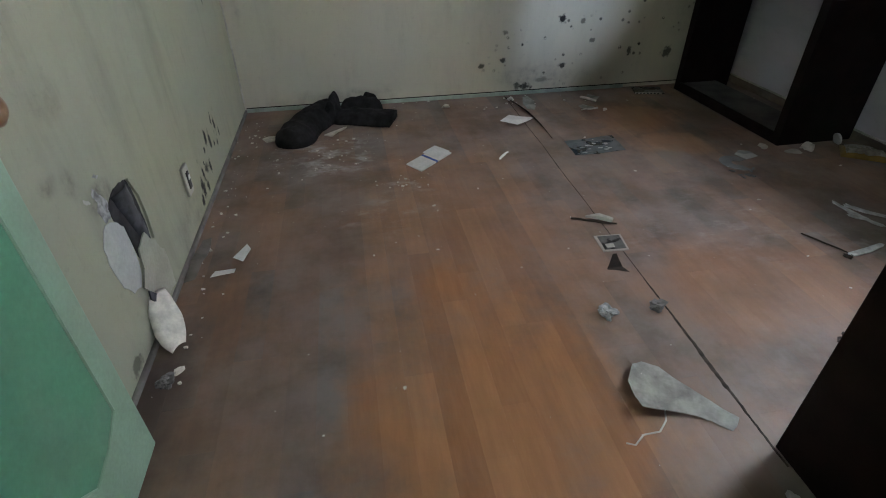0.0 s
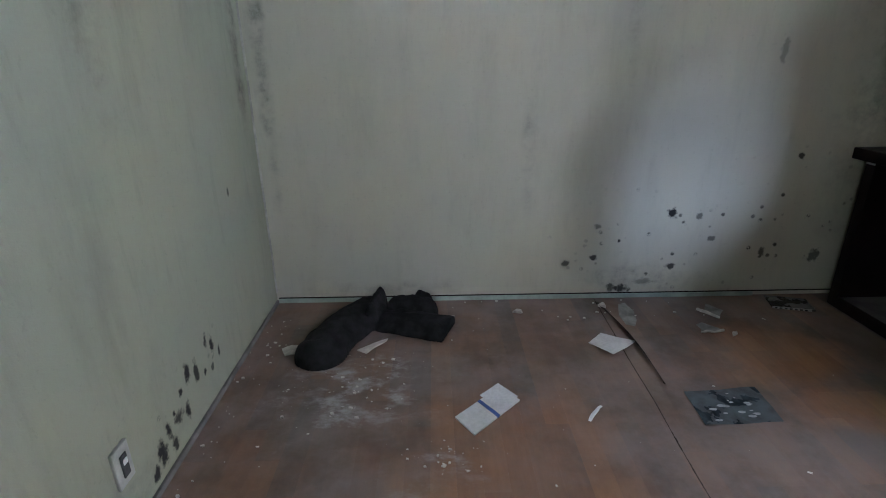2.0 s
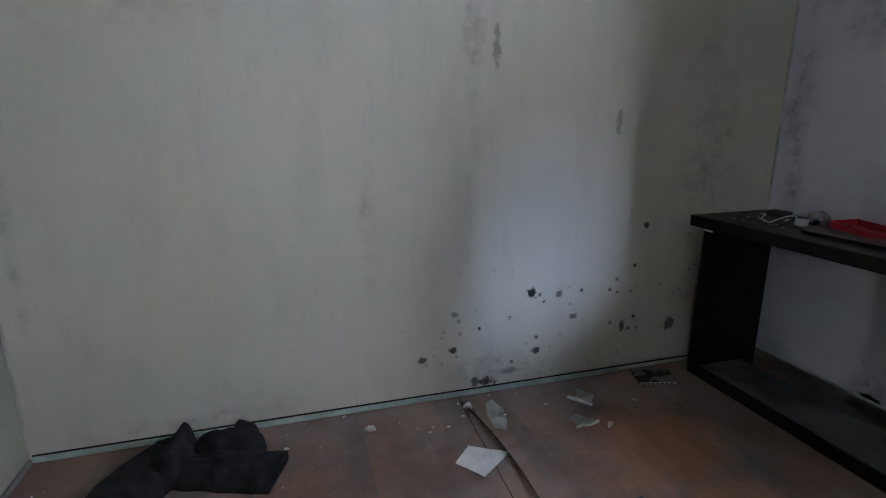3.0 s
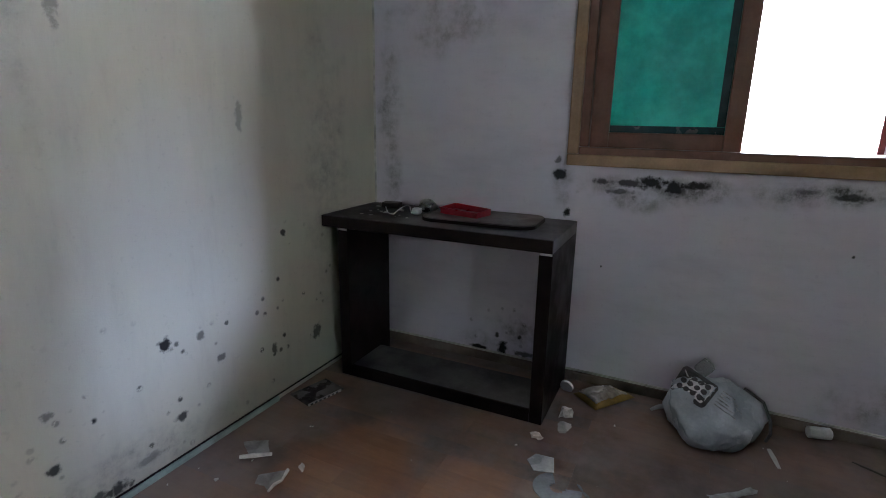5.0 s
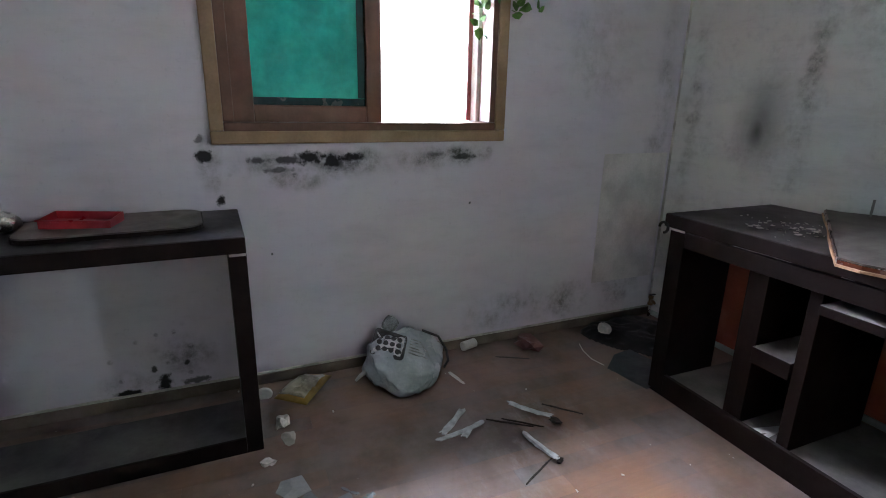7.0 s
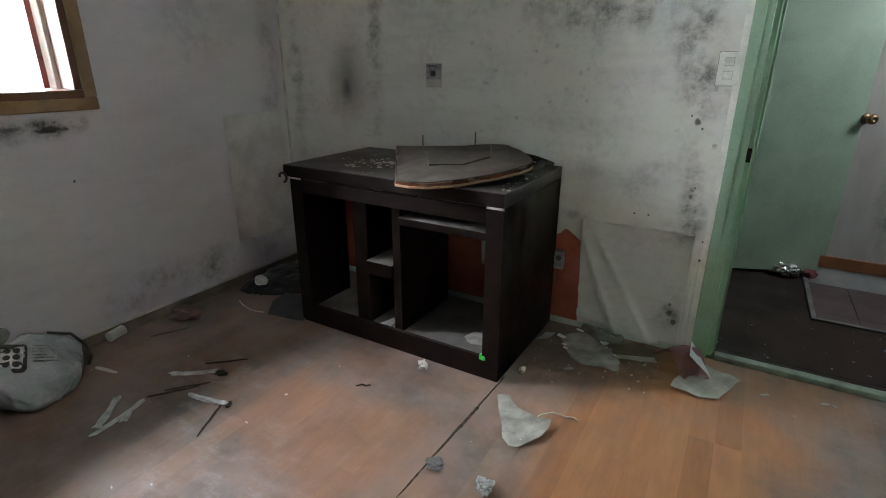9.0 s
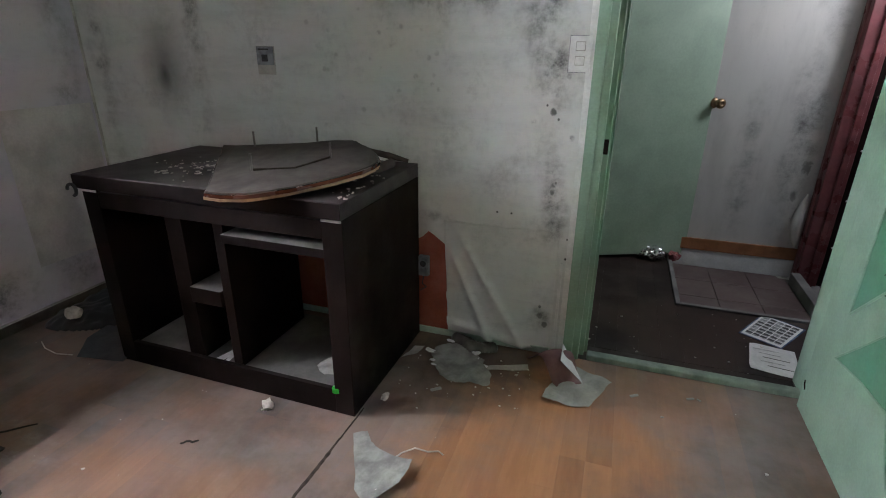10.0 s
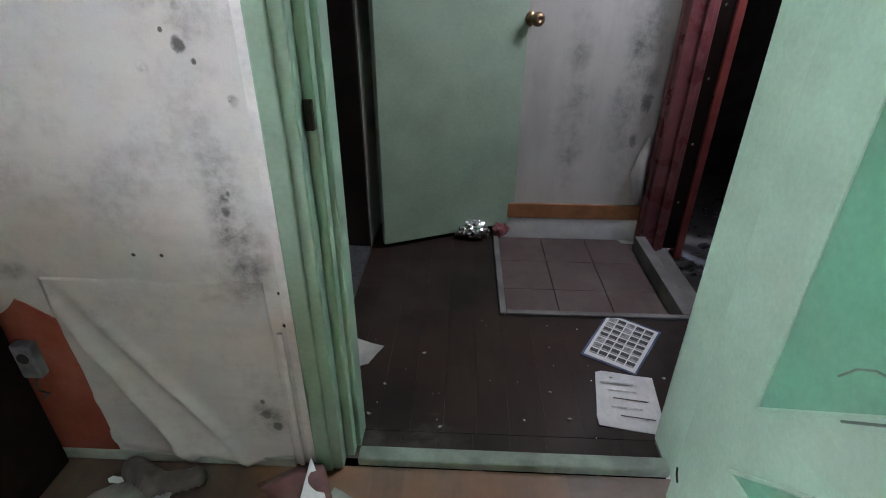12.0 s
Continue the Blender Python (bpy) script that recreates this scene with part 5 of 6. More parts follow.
tw = sheet("torn_wallpaper", ragged([(1.923, 1.519), (1.95, 1.47), (1.944, 1.436), (1.89, 1.40), (1.835, 1.394), (1.79, 1.40), (1.756, 1.43), (1.72, 1.47), (1.697, 1.504), (1.66, 1.56), (1.65, 1.62), (1.674, 1.637), (1.72, 1.63), (1.76, 1.655), (1.794, 1.659), (1.86, 1.62), (1.90, 1.57)], 0.012, 3), M["wallpaper_back"], "torn grey wallpaper pile on the floor by the wall", "wallpaper piece", lift=0.02, freq=9, cuts=2, seed=2)
rn = random.Random(17)
for px, py, r in ((1.935, 1.515, 0.026), (1.885, 1.402, 0.02), (1.755, 1.428, 0.03), (1.695, 1.505, 0.024), (1.655, 1.545, 0.018), (1.905, 1.575, 0.014), (1.89, 1.60, 0.012), (1.73, 1.465, 0.012)):
    pts = [(px - tw.location.x + r * rn.uniform(0.5, 1.2) * math.cos(a), py - tw.location.y + 0.6 * r * rn.uniform(0.5, 1.2) * math.sin(a)) for a in [k * math.tau / 8 for k in range(8)]]
    part("torn_edge", slab(pts, 0.014, 0.017, rise=lambda x, y: 0.15 * x), M["paper"], tw, "white torn edge")
sheet("torn_wallpaper", [(2.045, 1.575), (2.035, 1.45), (1.985, 1.455), (2.0, 1.51)], M["old_paper"], "torn white wallpaper corner on the floor by the desk", "wallpaper piece", lift=0.02, freq=9, seed=5)
for (fx, fy, ln, an) in ((1.106, 1.502, 0.035, 35), (0.902, 1.452, 0.03, 25), (0.872, 1.45, 0.016, -40), (1.84, 1.717, 0.045, 40), (1.01, 1.60, 0.012, 10)):
    solid("plaster_flake", slab(rounded(ln, ln * 0.35, ln * 0.1, 2), 0.0, 0.003), M["old_paper"], "small pale flake on the vinyl floor", "plaster chip", pose(fx, fy, 0.001, 0, 0, an), "plaster chips")
sheet("paper_band", [(1.69, 1.535), (1.68, 1.50), (1.53, 1.43), (1.52, 1.47)], M["old_paper"], "narrow grey paper band on the floor", "paper", lift=0.012)
sheet("folded_sheet", ragged([(1.442, 1.639), (1.426, 1.543), (1.385, 1.46), (1.343, 1.382), (1.19, 1.461), (1.235, 1.56), (1.266, 1.638), (1.35, 1.655)], 0.007, 2), M["old_paper"], "creased grey-white sheet of wallpaper on the floor", "wallpaper piece", lift=0.022, freq=11, cuts=2, seed=4)
# a tongue of vinyl floor curled up against the wall
bm = bmesh.new()
prev = None
for i in range(19):
    t = i / 18
    x = 1.475 - 0.125 * t
    y = 1.335 + 0.185 * t
    z = 0.004 + 0.085 * math.sin(math.pi * min(1, t * 1.06)) ** 1.2
    half = 0.078 - 0.028 * t
    row = [bm.verts.new((x + half * s * 0.9, y + half * s * 0.55, max(0.002, z - 0.02 * s * s))) for s in (-1, -0.5, 0, 0.5, 1)]
    if prev:
        for k in range(4):
            bm.faces.new((prev[k], prev[k + 1], row[k + 1], row[k]))
    prev = row
made = bmesh.ops.extrude_face_region(bm, geom=bm.faces[:])["geom"]
for v in made:
    if isinstance(v, bmesh.types.BMVert):
        v.co.z += 0.002
solid("curled_vinyl", bm, M["maroon_vinyl"], "maroon-backed vinyl strip curled up by the door frame", "vinyl strip", smooth=True)
bm = bmesh.new()
tri = [bm.verts.new(p) for p in ((1.40, 1.36, 0.09), (1.30, 1.515, 0.02), (1.395, 1.485, 0.085))]
bm.faces.new(tri)
made = bmesh.ops.extrude_face_region(bm, geom=bm.faces[:])["geom"]
for v in made:
    if isinstance(v, bmesh.types.BMVert):
        v.co += Vector((-0.001, 0.001, 0.002))
solid("white_offcut", bm, M["paper"], "white triangular offcut leaning on the curled vinyl", "paper")
heap("dust_roll", [(1.86, 1.36, 1.78, 1.40, 0.035, 0.04), (1.78, 1.40, 1.70, 1.37, 0.03, 0.03)], M["film_grey"], "grey rolled vinyl edge and lint by the wall", "debris", 0.01, 30, 0.006)
chip("plaster_chip", (2.387, 2.03), (0.055, 0.04, 0.03), M["plaster"], "broken white plaster chip on the floor", seed=7, group="plaster chips")
chip("plaster_chip", (2.005, 1.83), (0.045, 0.03, 0.015), M["plaster"], "broken white plaster chip on the floor", seed=2, group="plaster chips")
chip("plaster_chip", (3.465, 3.52), (0.055, 0.05, 0.045), M["plaster"], "broken white plaster chip on the floor", seed=4, group="plaster chips")
chip("plaster_chip", (3.378, 3.507), (0.075, 0.055, 0.008), M["old_paper"], "thin grey plaster flake on the floor", seed=9, group="plaster chips")
chip("plaster_chip", (3.262, 3.59), (0.05, 0.045, 0.02), M["plaster"], "broken white plaster chip on the floor", seed=6, group="plaster chips")
chip("plaster_chip", (3.645, 1.80, 0.03), (0.07, 0.06, 0.05), M["plaster"], "broken white plaster chip on the black sheet", seed=8, group="plaster chips")
sheet("plaster_flake", [(0.58, 4.24), (0.62, 4.27), (0.69, 4.26), (0.66, 4.2), (0.61, 4.18)], M["plaster"], "flat white plaster flake beside the trousers", "plaster chip", thick=0.004, cuts=1)
sheet("plaster_flake", [(0.93, 4.2), (1.0, 4.25), (1.06, 4.28), (1.05, 4.25), (0.97, 4.17)], M["plaster"], "long white plaster flake beside the trousers", "plaster chip", thick=0.006, cuts=1, lift=0.02)
sc1 = sheet("paper_scrap", [(2.69, 4.60), (2.72, 4.57), (2.741, 4.519), (2.714, 4.492), (2.681, 4.45), (2.612, 4.537), (2.65, 4.53)], M["wallpaper_back"], "folded grey scrap with a pale rolled edge near the wall", "paper", lift=0.012, freq=14)
part("rolled_edge", tube([(2.612 - sc1.location.x, 4.535 - sc1.location.y, 0.012), (2.64 - sc1.location.x, 4.49 - sc1.location.y, 0.016), (2.683 - sc1.location.x, 4.444 - sc1.location.y, 0.01)], [0.007, 0.009, 0.006], 7), M["plaster"], sc1, "pale rolled edge")
sc2 = sheet("paper_scrap", [(2.536, 4.382), (2.573, 4.404), (2.61, 4.37), (2.645, 4.335), (2.589, 4.311), (2.55, 4.325), (2.529, 4.313), (2.545, 4.345)], M["wallpaper_back"], "torn grey scrap with a pale broken edge on the floor", "paper", lift=0.01, freq=14, seed=3)
part("torn_edge", tube([(2.529 - sc2.location.x, 4.315 - sc2.location.y, 0.006), (2.56 - sc2.location.x, 4.318 - sc2.location.y, 0.01), (2.59 - sc2.location.x, 4.31 - sc2.location.y, 0.009), (2.645 - sc2.location.x, 4.334 - sc2.location.y, 0.005)], [0.004, 0.006, 0.004, 0.007], 6), M["plaster"], sc2, "pale torn edge")
sheet("film_scrap", [(2.224, 4.581), (2.261, 4.597), (2.289, 4.527), (2.275, 4.45), (2.245, 4.39), (2.202, 4.402), (2.199, 4.491)], M["wallpaper_back"], "curled grey film scrap beside the lifted seam", "scrap", lift=0.012, freq=9, curl=lambda x, y: 0.02 * max(0, (y - 4.5) / 0.09))
chip("plaster_chip", (2.15, 4.60), (0.04, 0.03, 0.02), M["plaster"], "broken white plaster chip on the floor", seed=21, group="plaster chips")
chip("plaster_chip", (1.70, 4.55), (0.05, 0.035, 0.02), M["plaster"], "broken white plaster chip on the floor", seed=22, group="plaster chips")
chip("plaster_chip", (2.68, 4.30), (0.04, 0.02, 0.012), M["plaster"], "broken white plaster chip on the floor", seed=23, group="plaster chips")
sheet("paper_scrap", [(0.60, 3.05), (0.64, 3.02), (0.66, 3.1), (0.64, 3.14)], M["paper"], "small white paper scrap by the wall", "paper", lift=0.02)
sheet("paper_scrap", [(0.54, 2.93), (0.62, 2.95), (0.62, 2.98), (0.55, 2.97)], M["paper"], "small white paper scrap by the wall", "paper", lift=0.02, seed=6)
stick("pale_splinter", (1.83, 3.72), (1.9, 3.8), 0.008, M["paper"], "pale splinter on the floor", "splinter", flat=True)
ct = base("clear_pack", pose(3.13, 4.597, 0.001, 0, 0, -15), "dull clear flat pack with a white printed edge", "packaging")
part("film", one(-0.1, 0.1, -0.07, 0.07, 0, 0.008, 0.003), M["pack_film"], ct)
part("printed_edge", one(-0.1, 0.08, -0.0755, -0.0702, 0.001, 0.012, 0.001), M["old_paper"], ct, "white printed edge")
for k in range(7):
    part("print_bar", one(-0.09 + k * 0.023, -0.078 + k * 0.023, -0.0775, -0.0757, 0.003, 0.01), M["ink"], ct)
# black sheet and slate sheet in the corner
heap("black_plastic_sheet", [(3.655, 1.74, 3.58, 1.68, 0.16, 0.035), (3.60, 1.66, 3.42, 1.58, 0.17, 0.04), (3.67, 1.58, 3.5, 1.47, 0.14, 0.05)], M["black_film"], "crumpled black plastic sheet in the corner", "plastic sheet", 0.012, 16, 0.012)
sheet("slate_sheet", [(3.14, 1.985), (3.36, 2.02), (3.45, 1.9), (3.47, 1.78), (3.2, 1.72)], M["teal_film"], "dark slate plastic sheet beside the desk", "plastic sheet", z=0.002, lift=0.01)
solid("thin_wire", tube([(0, 0, 0.004), (-0.08, 0.04, 0.012), (-0.16, 0.05, 0.006), (-0.23, 0.03, 0.003)], 0.0025, 6), M["cord"], "thin pale wire on the floor by the black sheet", "wire", pose(3.62, 1.985, 0.001), smooth=True)
sheet("paper_scrap", [(3.315, 1.99), (3.355, 2.01), (3.365, 1.97), (3.325, 1.96)], M["paper"], "small white scrap beside the slate sheet", "paper", cuts=1, lift=0.01)
chip("brick_bit", (3.70, 2.265), (0.13, 0.12, 0.05), M["maroon_vinyl"], "dull reddish lump by the wall", "debris", 12)
# plastic bag with a dotted label
bag = base("plastic_bag", pose(3.625, 2.955, 0.001, 0, 0, 0), "half-full grey-blue plastic bag with a black dotted label", "plastic bag")
bm = bmesh.new()
for co in ((-0.19, 0.0, 0.0), (-0.12, 0.13, 0.0), (-0.08, -0.12, 0.0), (0.1, 0.19, 0.0), (0.13, -0.2, 0.0), (0.2, 0.02, 0.0), (-0.16, 0.14, 0.09), (-0.175, -0.02, 0.06), (-0.08, -0.14, 0.09),
           (0.02, 0.2, 0.12), (0.06, -0.21, 0.11), (-0.06, 0.16, 0.185), (0.05, 0.13, 0.245), (0.08, -0.02, 0.24), (0.09, -0.13, 0.2), (-0.06, -0.04, 0.165)):
    bm.verts.new(co)
bmesh.ops.convex_hull(bm, input=bm.verts)
for v in [v for v in bm.verts if not v.link_faces]:
    bm.verts.remove(v)
for k in range(4):
    bmesh.ops.subdivide_edges(bm, edges=bm.edges, cuts=1, use_grid_fill=True)
    if k < 3:
        bmesh.ops.smooth_vert(bm, verts=bm.verts, factor=0.35, use_axis_x=True, use_axis_y=True, use_axis_z=True)
bm.normal_update()
for v in bm.verts:
    q = v.co * 9 + Vector((3, 0, 0))
    v.co += v.normal * (0.016 * (0.6 - 2 * abs(noise.noise(q))) + 0.006 * (0.6 - 2 * abs(noise.noise(q * 2.7))))
    v.co.z = max(0.001, v.co.z)
film_tree = BVHTree.FromBMesh(bm)
part("film", bm, M["bag"], bag, "crumpled film", True)


def on_bag(u, v, off=0.0):
    """A point on the film under the label: u across, v up the slope that faces the room."""
    o = Vector((-0.02, 0.085, 0.20))
    a, b = Vector((-0.42, -0.88, -0.2)).normalized(), Vector((0.62, -0.42, 0.66)).normalized()
    n = a.cross(b).normalized()
    p = o + a * u + b * v
    at = film_tree.ray_cast(p + n * 0.3, -n)[0]
    return (at if at is not None else p) + n * off


def plate_on_bag(pts, off, thick):
    bm = bmesh.new()
    mid = (sum(p[0] for p in pts) / len(pts), sum(p[1] for p in pts) / len(pts))
    rings = []
    for k in (1.0, 0.66, 0.33):
        rings.append([bm.verts.new(on_bag(mid[0] + (u - mid[0]) * k, mid[1] + (v - mid[1]) * k, off + thick)) for u, v in pts])
    rings.append([bm.verts.new(on_bag(*mid, off + thick))])
    low = [bm.verts.new(on_bag(u, v, 0.0)) for u, v in pts]
    n = len(pts)
    for i in range(n):
        j = (i + 1) % n
        bm.faces.new((low[i], low[j], rings[0][j], rings[0][i]))
        for k in (0, 1):
            bm.faces.new((rings[k][i], rings[k][j], rings[k + 1][j], rings[k + 1][i]))
        bm.faces.new((rings[2][i], rings[2][j], rings[3][0]))
    return bm


lab = part("label", plate_on_bag(rounded(0.15, 0.125, 0.02), 0.001, 0.001), M["ink"], bag, "black rounded label")
part("label_field", plate_on_bag(rounded(0.125, 0.1, 0.012), 0.0025, 0.001), M["label_white"], lab)
for i in range(4):
    for j in range(3):
        cu, cv = -0.043 + i * 0.0287, -0.03 + j * 0.03
        part("dot", plate_on_bag([(cu + 0.0115 * math.cos(k * math.tau / 12), cv + 0.0115 * math.sin(k * math.tau / 12)) for k in range(12)], 0.0045, 0.001), M["ink"], lab)
for k in range(6):
    c = 0.06 - k * 0.014
    part("print_bar", plate_on_bag([(0.09, c), (0.09 + 0.05 + 0.02 * (k % 3), c - 0.004), (0.09 + 0.05 + 0.02 * (k % 3), c - 0.009), (0.09, c - 0.005)], 0.001, 0.001), M["grey_ink"], lab)
cup = part("clear_cup", lathe([(0.03, 0.0), (0.036, 0.012), (0.036, 0.045), (0.033, 0.05)], 16, m=Matrix.Translation((0.07, 0.03, 0.235)) @ pose(0, 0, 0, -50, 10, 0)), M["clear_cup"], bag, "cloudy clear cup", True)
part("zip_edge", tube([(0.06, -0.10, 0.2), (0.03, -0.17, 0.17), (0.0, -0.2, 0.11), (-0.01, -0.205, 0.06), (0.02, -0.2, 0.01)], 0.006, 7), M["ink"], bag, "black zip edge", True)
part("handle", tube([(0.02, 0.17, 0.07), (0.0, 0.21, 0.06), (-0.01, 0.235, 0.045)], [0.012, 0.009, 0.006], 7), M["label_white"], bag, "twisted white handle", True)
# yellow pouch
yp = base("snack_pouch", (3.70, 3.36, 0.001), "crumpled yellow pouch with a clear greyed front", "pouch")
crn = [Vector((x - 3.70, y - 3.36)) for x, y in ((3.675, 3.53), (3.815, 3.40), (3.775, 3.265), (3.575, 3.41))]


def pillow(s0, s1, m, name, lift, label=""):
    bm = bmesh.new()
    N = 18
    g = {}
    for i in range(N + 1):
        for j in range(N + 1):
            u, v = s0 + (s1 - s0) * i / N, s0 + (s1 - s0) * j / N
            p = crn[0].lerp(crn[1], u).lerp(crn[3].lerp(crn[2], u), v)
            e = (u * (1 - u) * v * (1 - v) * 16) ** 0.5
            g[i, j] = bm.verts.new((p.x, p.y, lift + 0.026 * e + 0.014 * e * (1 - 2 * abs(noise.noise(Vector((p.x * 22, p.y * 22, 0)))))))
    for i in range(N):
        for j in range(N):
            bm.faces.new((g[i, j], g[i + 1, j], g[i + 1, j + 1], g[i, j + 1]))
    made = bmesh.ops.extrude_face_region(bm, geom=bm.faces[:])["geom"]
    for v in made:
        if isinstance(v, bmesh.types.BMVert):
            v.co.z -= 0.0015
    part(name, bm, m, yp, label, True)


pillow(0.0, 1.0, M["yellow_foil"], "film", 0.002)
pillow(0.08, 0.88, M["clear_foil"], "window_film", 0.005, "greyed clear film")
solid("white_cylinder", lathe([(0.02, 0), (0.024, 0.003), (0.024, 0.082), (0.02, 0.085)], 16, m=pose(0, 0, 0.024, 0, 90, 105)), M["white_pvc"], "white plastic cylinder lying by the wall", "cylinder", pose(3.80, 2.515, 0.001), smooth=False)
cap2 = base("jar_lid", pose(3.68, 3.565, 0.025, 75, 0, 80), "small white round lid leaning by the desk", "lid")
part("disc", lathe([(0.03, 0), (0.032, 0.003), (0.032, 0.01), (0.028, 0.012)], 20), M["white_pvc"], cap2)
part("hub", lathe([(0.012, 0.0122), (0.010, 0.016)], 14), M["concrete"], cap2)
# broken disc and shards
bm = bmesh.new()
arc = [a for a in range(-35, 231, 10)]
ro, ri = 0.085, 0.026
outer = [(ro * math.cos(radians(a)), ro * math.sin(radians(a))) for a in arc]
inner = [(ri * (1 + 0.4 * noise.noise(Vector((a * 0.1, 0, 0)))) * math.cos(radians(a)), ri * math.sin(radians(a))) for a in arc]
lo = [bm.verts.new((x, y, 0)) for x, y in outer + inner[::-1]]
hi = [bm.verts.new((x, y, 0.0016)) for x, y in outer + inner[::-1]]
n = len(arc)
for i in range(n - 1):
    for ring, flip in ((hi, 1), (lo, -1)):
        q = (ring[i], ring[i + 1], ring[2 * n - 2 - i], ring[2 * n - 1 - i])
        bm.faces.new(q[::flip])
for i in range(2 * n):
    bm.faces.new((lo[i], lo[(i + 1) % (2 * n)], hi[(i + 1) % (2 * n)], hi[i]))
solid("broken_disc", bm, M["disc"], "broken silver disc lying on the floor", "disc", pose(3.0, 3.44, 0.003, 2, 1, 60))
sheet("milky_shard", [(3.15, 3.56), (3.155, 3.49), (3.075, 3.47), (3.055, 3.54), (3.105, 3.58)], M["shard"], "rounded milky plastic shard beside the disc", "shard", thick=0.002, cuts=1, lift=0.006)
rn = random.Random(21)
for k in range(9):
    chip("disc_splinter", (2.96 + rn.uniform(-0.06, 0.08), 3.345 + rn.uniform(-0.05, 0.05)), (0.02 + 0.02 * rn.random(), 0.012, 0.005), M["disc"], "small splinter of the broken disc", "splinter", 30 + k, "disc splinters")
# splinters and twigs in the middle of the floor


def flat_splinter(a, b, w, material, label, seed):
    """A flat split slat with torn ends, slightly bowed."""
    rs = random.Random(seed)
    a, b = Vector(a), Vector(b)
    mid, d = (a + b) / 2, b - a
    side = Vector((-d.y, d.x)).normalized()
    n = 9
    left = [a.lerp(b, i / n) - mid + side * w * (0.5 + 0.12 * rs.uniform(-1, 1)) for i in range(n + 1)]
    right = [a.lerp(b, i / n) - mid - side * w * (0.5 + 0.12 * rs.uniform(-1, 1)) for i in range(n + 1)]
    end = [b - mid + d.normalized() * w * rs.uniform(-0.5, 0.7) + side * w * k for k in (0.25, 0.0, -0.25)]
    start = [a - mid - d.normalized() * w * rs.uniform(-0.5, 0.7) + side * w * k for k in (-0.25, 0.0, 0.25)]
    pts = [tuple(p) for p in left + end + right[::-1] + start]
    half = d.length / 2
    bm = slab(pts, 0.0, 0.0035, rise=lambda x, y: 0.001 + 0.006 * ((x * d.x + y * d.y) / d.length / half) ** 2)
    return solid("splinter", bm, material, label, "splinter", Matrix.Translation((mid.x, mid.y, 0.001)), "splinters on the floor")


for a, b, r, m, lb in (((3.182, 2.963), (3.297, 2.824), 0.012, "splinter", "pale blue plastic splinter on the floor"), ((3.152, 2.99), (3.192, 2.786), 0.010, "splinter", "pale grey splinter on the floor"),
                       ((3.133, 2.898), (3.179, 2.848), 0.012, "splinter", "short pale splinter on the floor"), ((3.27, 2.614), (3.121, 2.501), 0.012, "splinter", "pale blue plastic splinter on the floor"),
                       ((3.068, 2.668), (2.905, 2.635), 0.011, "splinter", "pale blue plastic splinter on the floor"), ((3.604, 2.747), (3.484, 2.726), 0.012, "core", "short white stick by the bag"),
                       ((3.66, 2.47), (3.58, 2.32), 0.008, "board_face", "brown stick near the wall")):
    if m == "splinter":
        flat_splinter(a, b, r * 2.1, M[m], lb, int(a[0] * 1000))
    else:
        stick("splinter", a, b, r * 0.78, M[m], lb, "splinter", 0.0008, True, "splinters on the floor")
for a, b in (((3.208, 2.761), (3.097, 2.607)), ((3.218, 2.49), (3.092, 2.37)), ((2.836, 2.805), (2.914, 2.649)), ((3.19, 2.70), (3.08, 2.57))):
    stick("twig", a, b, 0.0038, M["twig"], "thin dark twig on the floor", "twig", 0.001, False, "twigs on the floor")
chip("charred_knot", (3.092, 2.512), (0.05, 0.03, 0.018), M["twig"], "small charred knot of wood", "wood bit", 14)
chip("charred_knot", (2.89, 2.632), (0.032, 0.02, 0.012), M["twig"], "small charred knot of wood", "wood bit", 16)
stick("twig", (2.55, 2.28), (2.50, 2.25), 0.004, M["twig"], "thin dark twig on the floor", "twig", 0.004, False, "twigs on the floor")
# plaster crumbs over the floor
rn = random.Random(3)
bm = bmesh.new()


def crumb(x, y, s):
    """A small broken flake with an uneven outline and a slanted top."""
    n, a0, tip = rn.choice((4, 5, 6)), rn.uniform(0, 6), rn.uniform(-0.35, 0.35)
    pts = []
    for k in range(n):
        a, r = a0 + math.tau * (k + rn.uniform(-0.3, 0.3)) / n, s * rn.uniform(0.45, 1.25)
        pts.append((x + r * math.cos(a), y + 0.7 * r * math.sin(a)))
    h = s * rn.uniform(0.3, 0.8)
    slab(pts, 0.0008, 0.0008 + h, bm, rise=lambda px, py: max(0.0, tip * (px - x)))


for k in range(110):
    crumb(rn.gauss(0.88, 0.22), rn.gauss(4.0, 0.18), 0.0015 + 0.009 * rn.random() ** 4)
for k in range(30):
    crumb(rn.gauss(1.29, 0.07), rn.gauss(3.56, 0.04), 0.0015 + 0.008 * rn.random() ** 3)
for k in range(60):
    crumb(0.47 + abs(rn.gauss(0, 0.06)), rn.uniform(2.4, 4.6), 0.002 + 0.008 * rn.random() ** 2)
for k in range(130):
    x, y = rn.uniform(0.6, 3.8), rn.uniform(1.45, 4.6)
    crumb(x, y, 0.0014 + 0.0065 * rn.random() ** 4)
for k in range(40):
    crumb(rn.uniform(1.5, 2.0), rn.uniform(1.4, 1.75), 0.0015 + 0.007 * rn.random() ** 3)
for k in range(24):
    crumb(rn.uniform(1.2, 2.6), rn.uniform(4.45, 4.68), 0.003 + 0.01 * rn.random() ** 2)
for v in bm.verts:
    v.co.x, v.co.y = min(max(v.co.x, XW + 0.02), XE - 0.02), min(max(v.co.y, YS + 0.03), YN - 0.02)
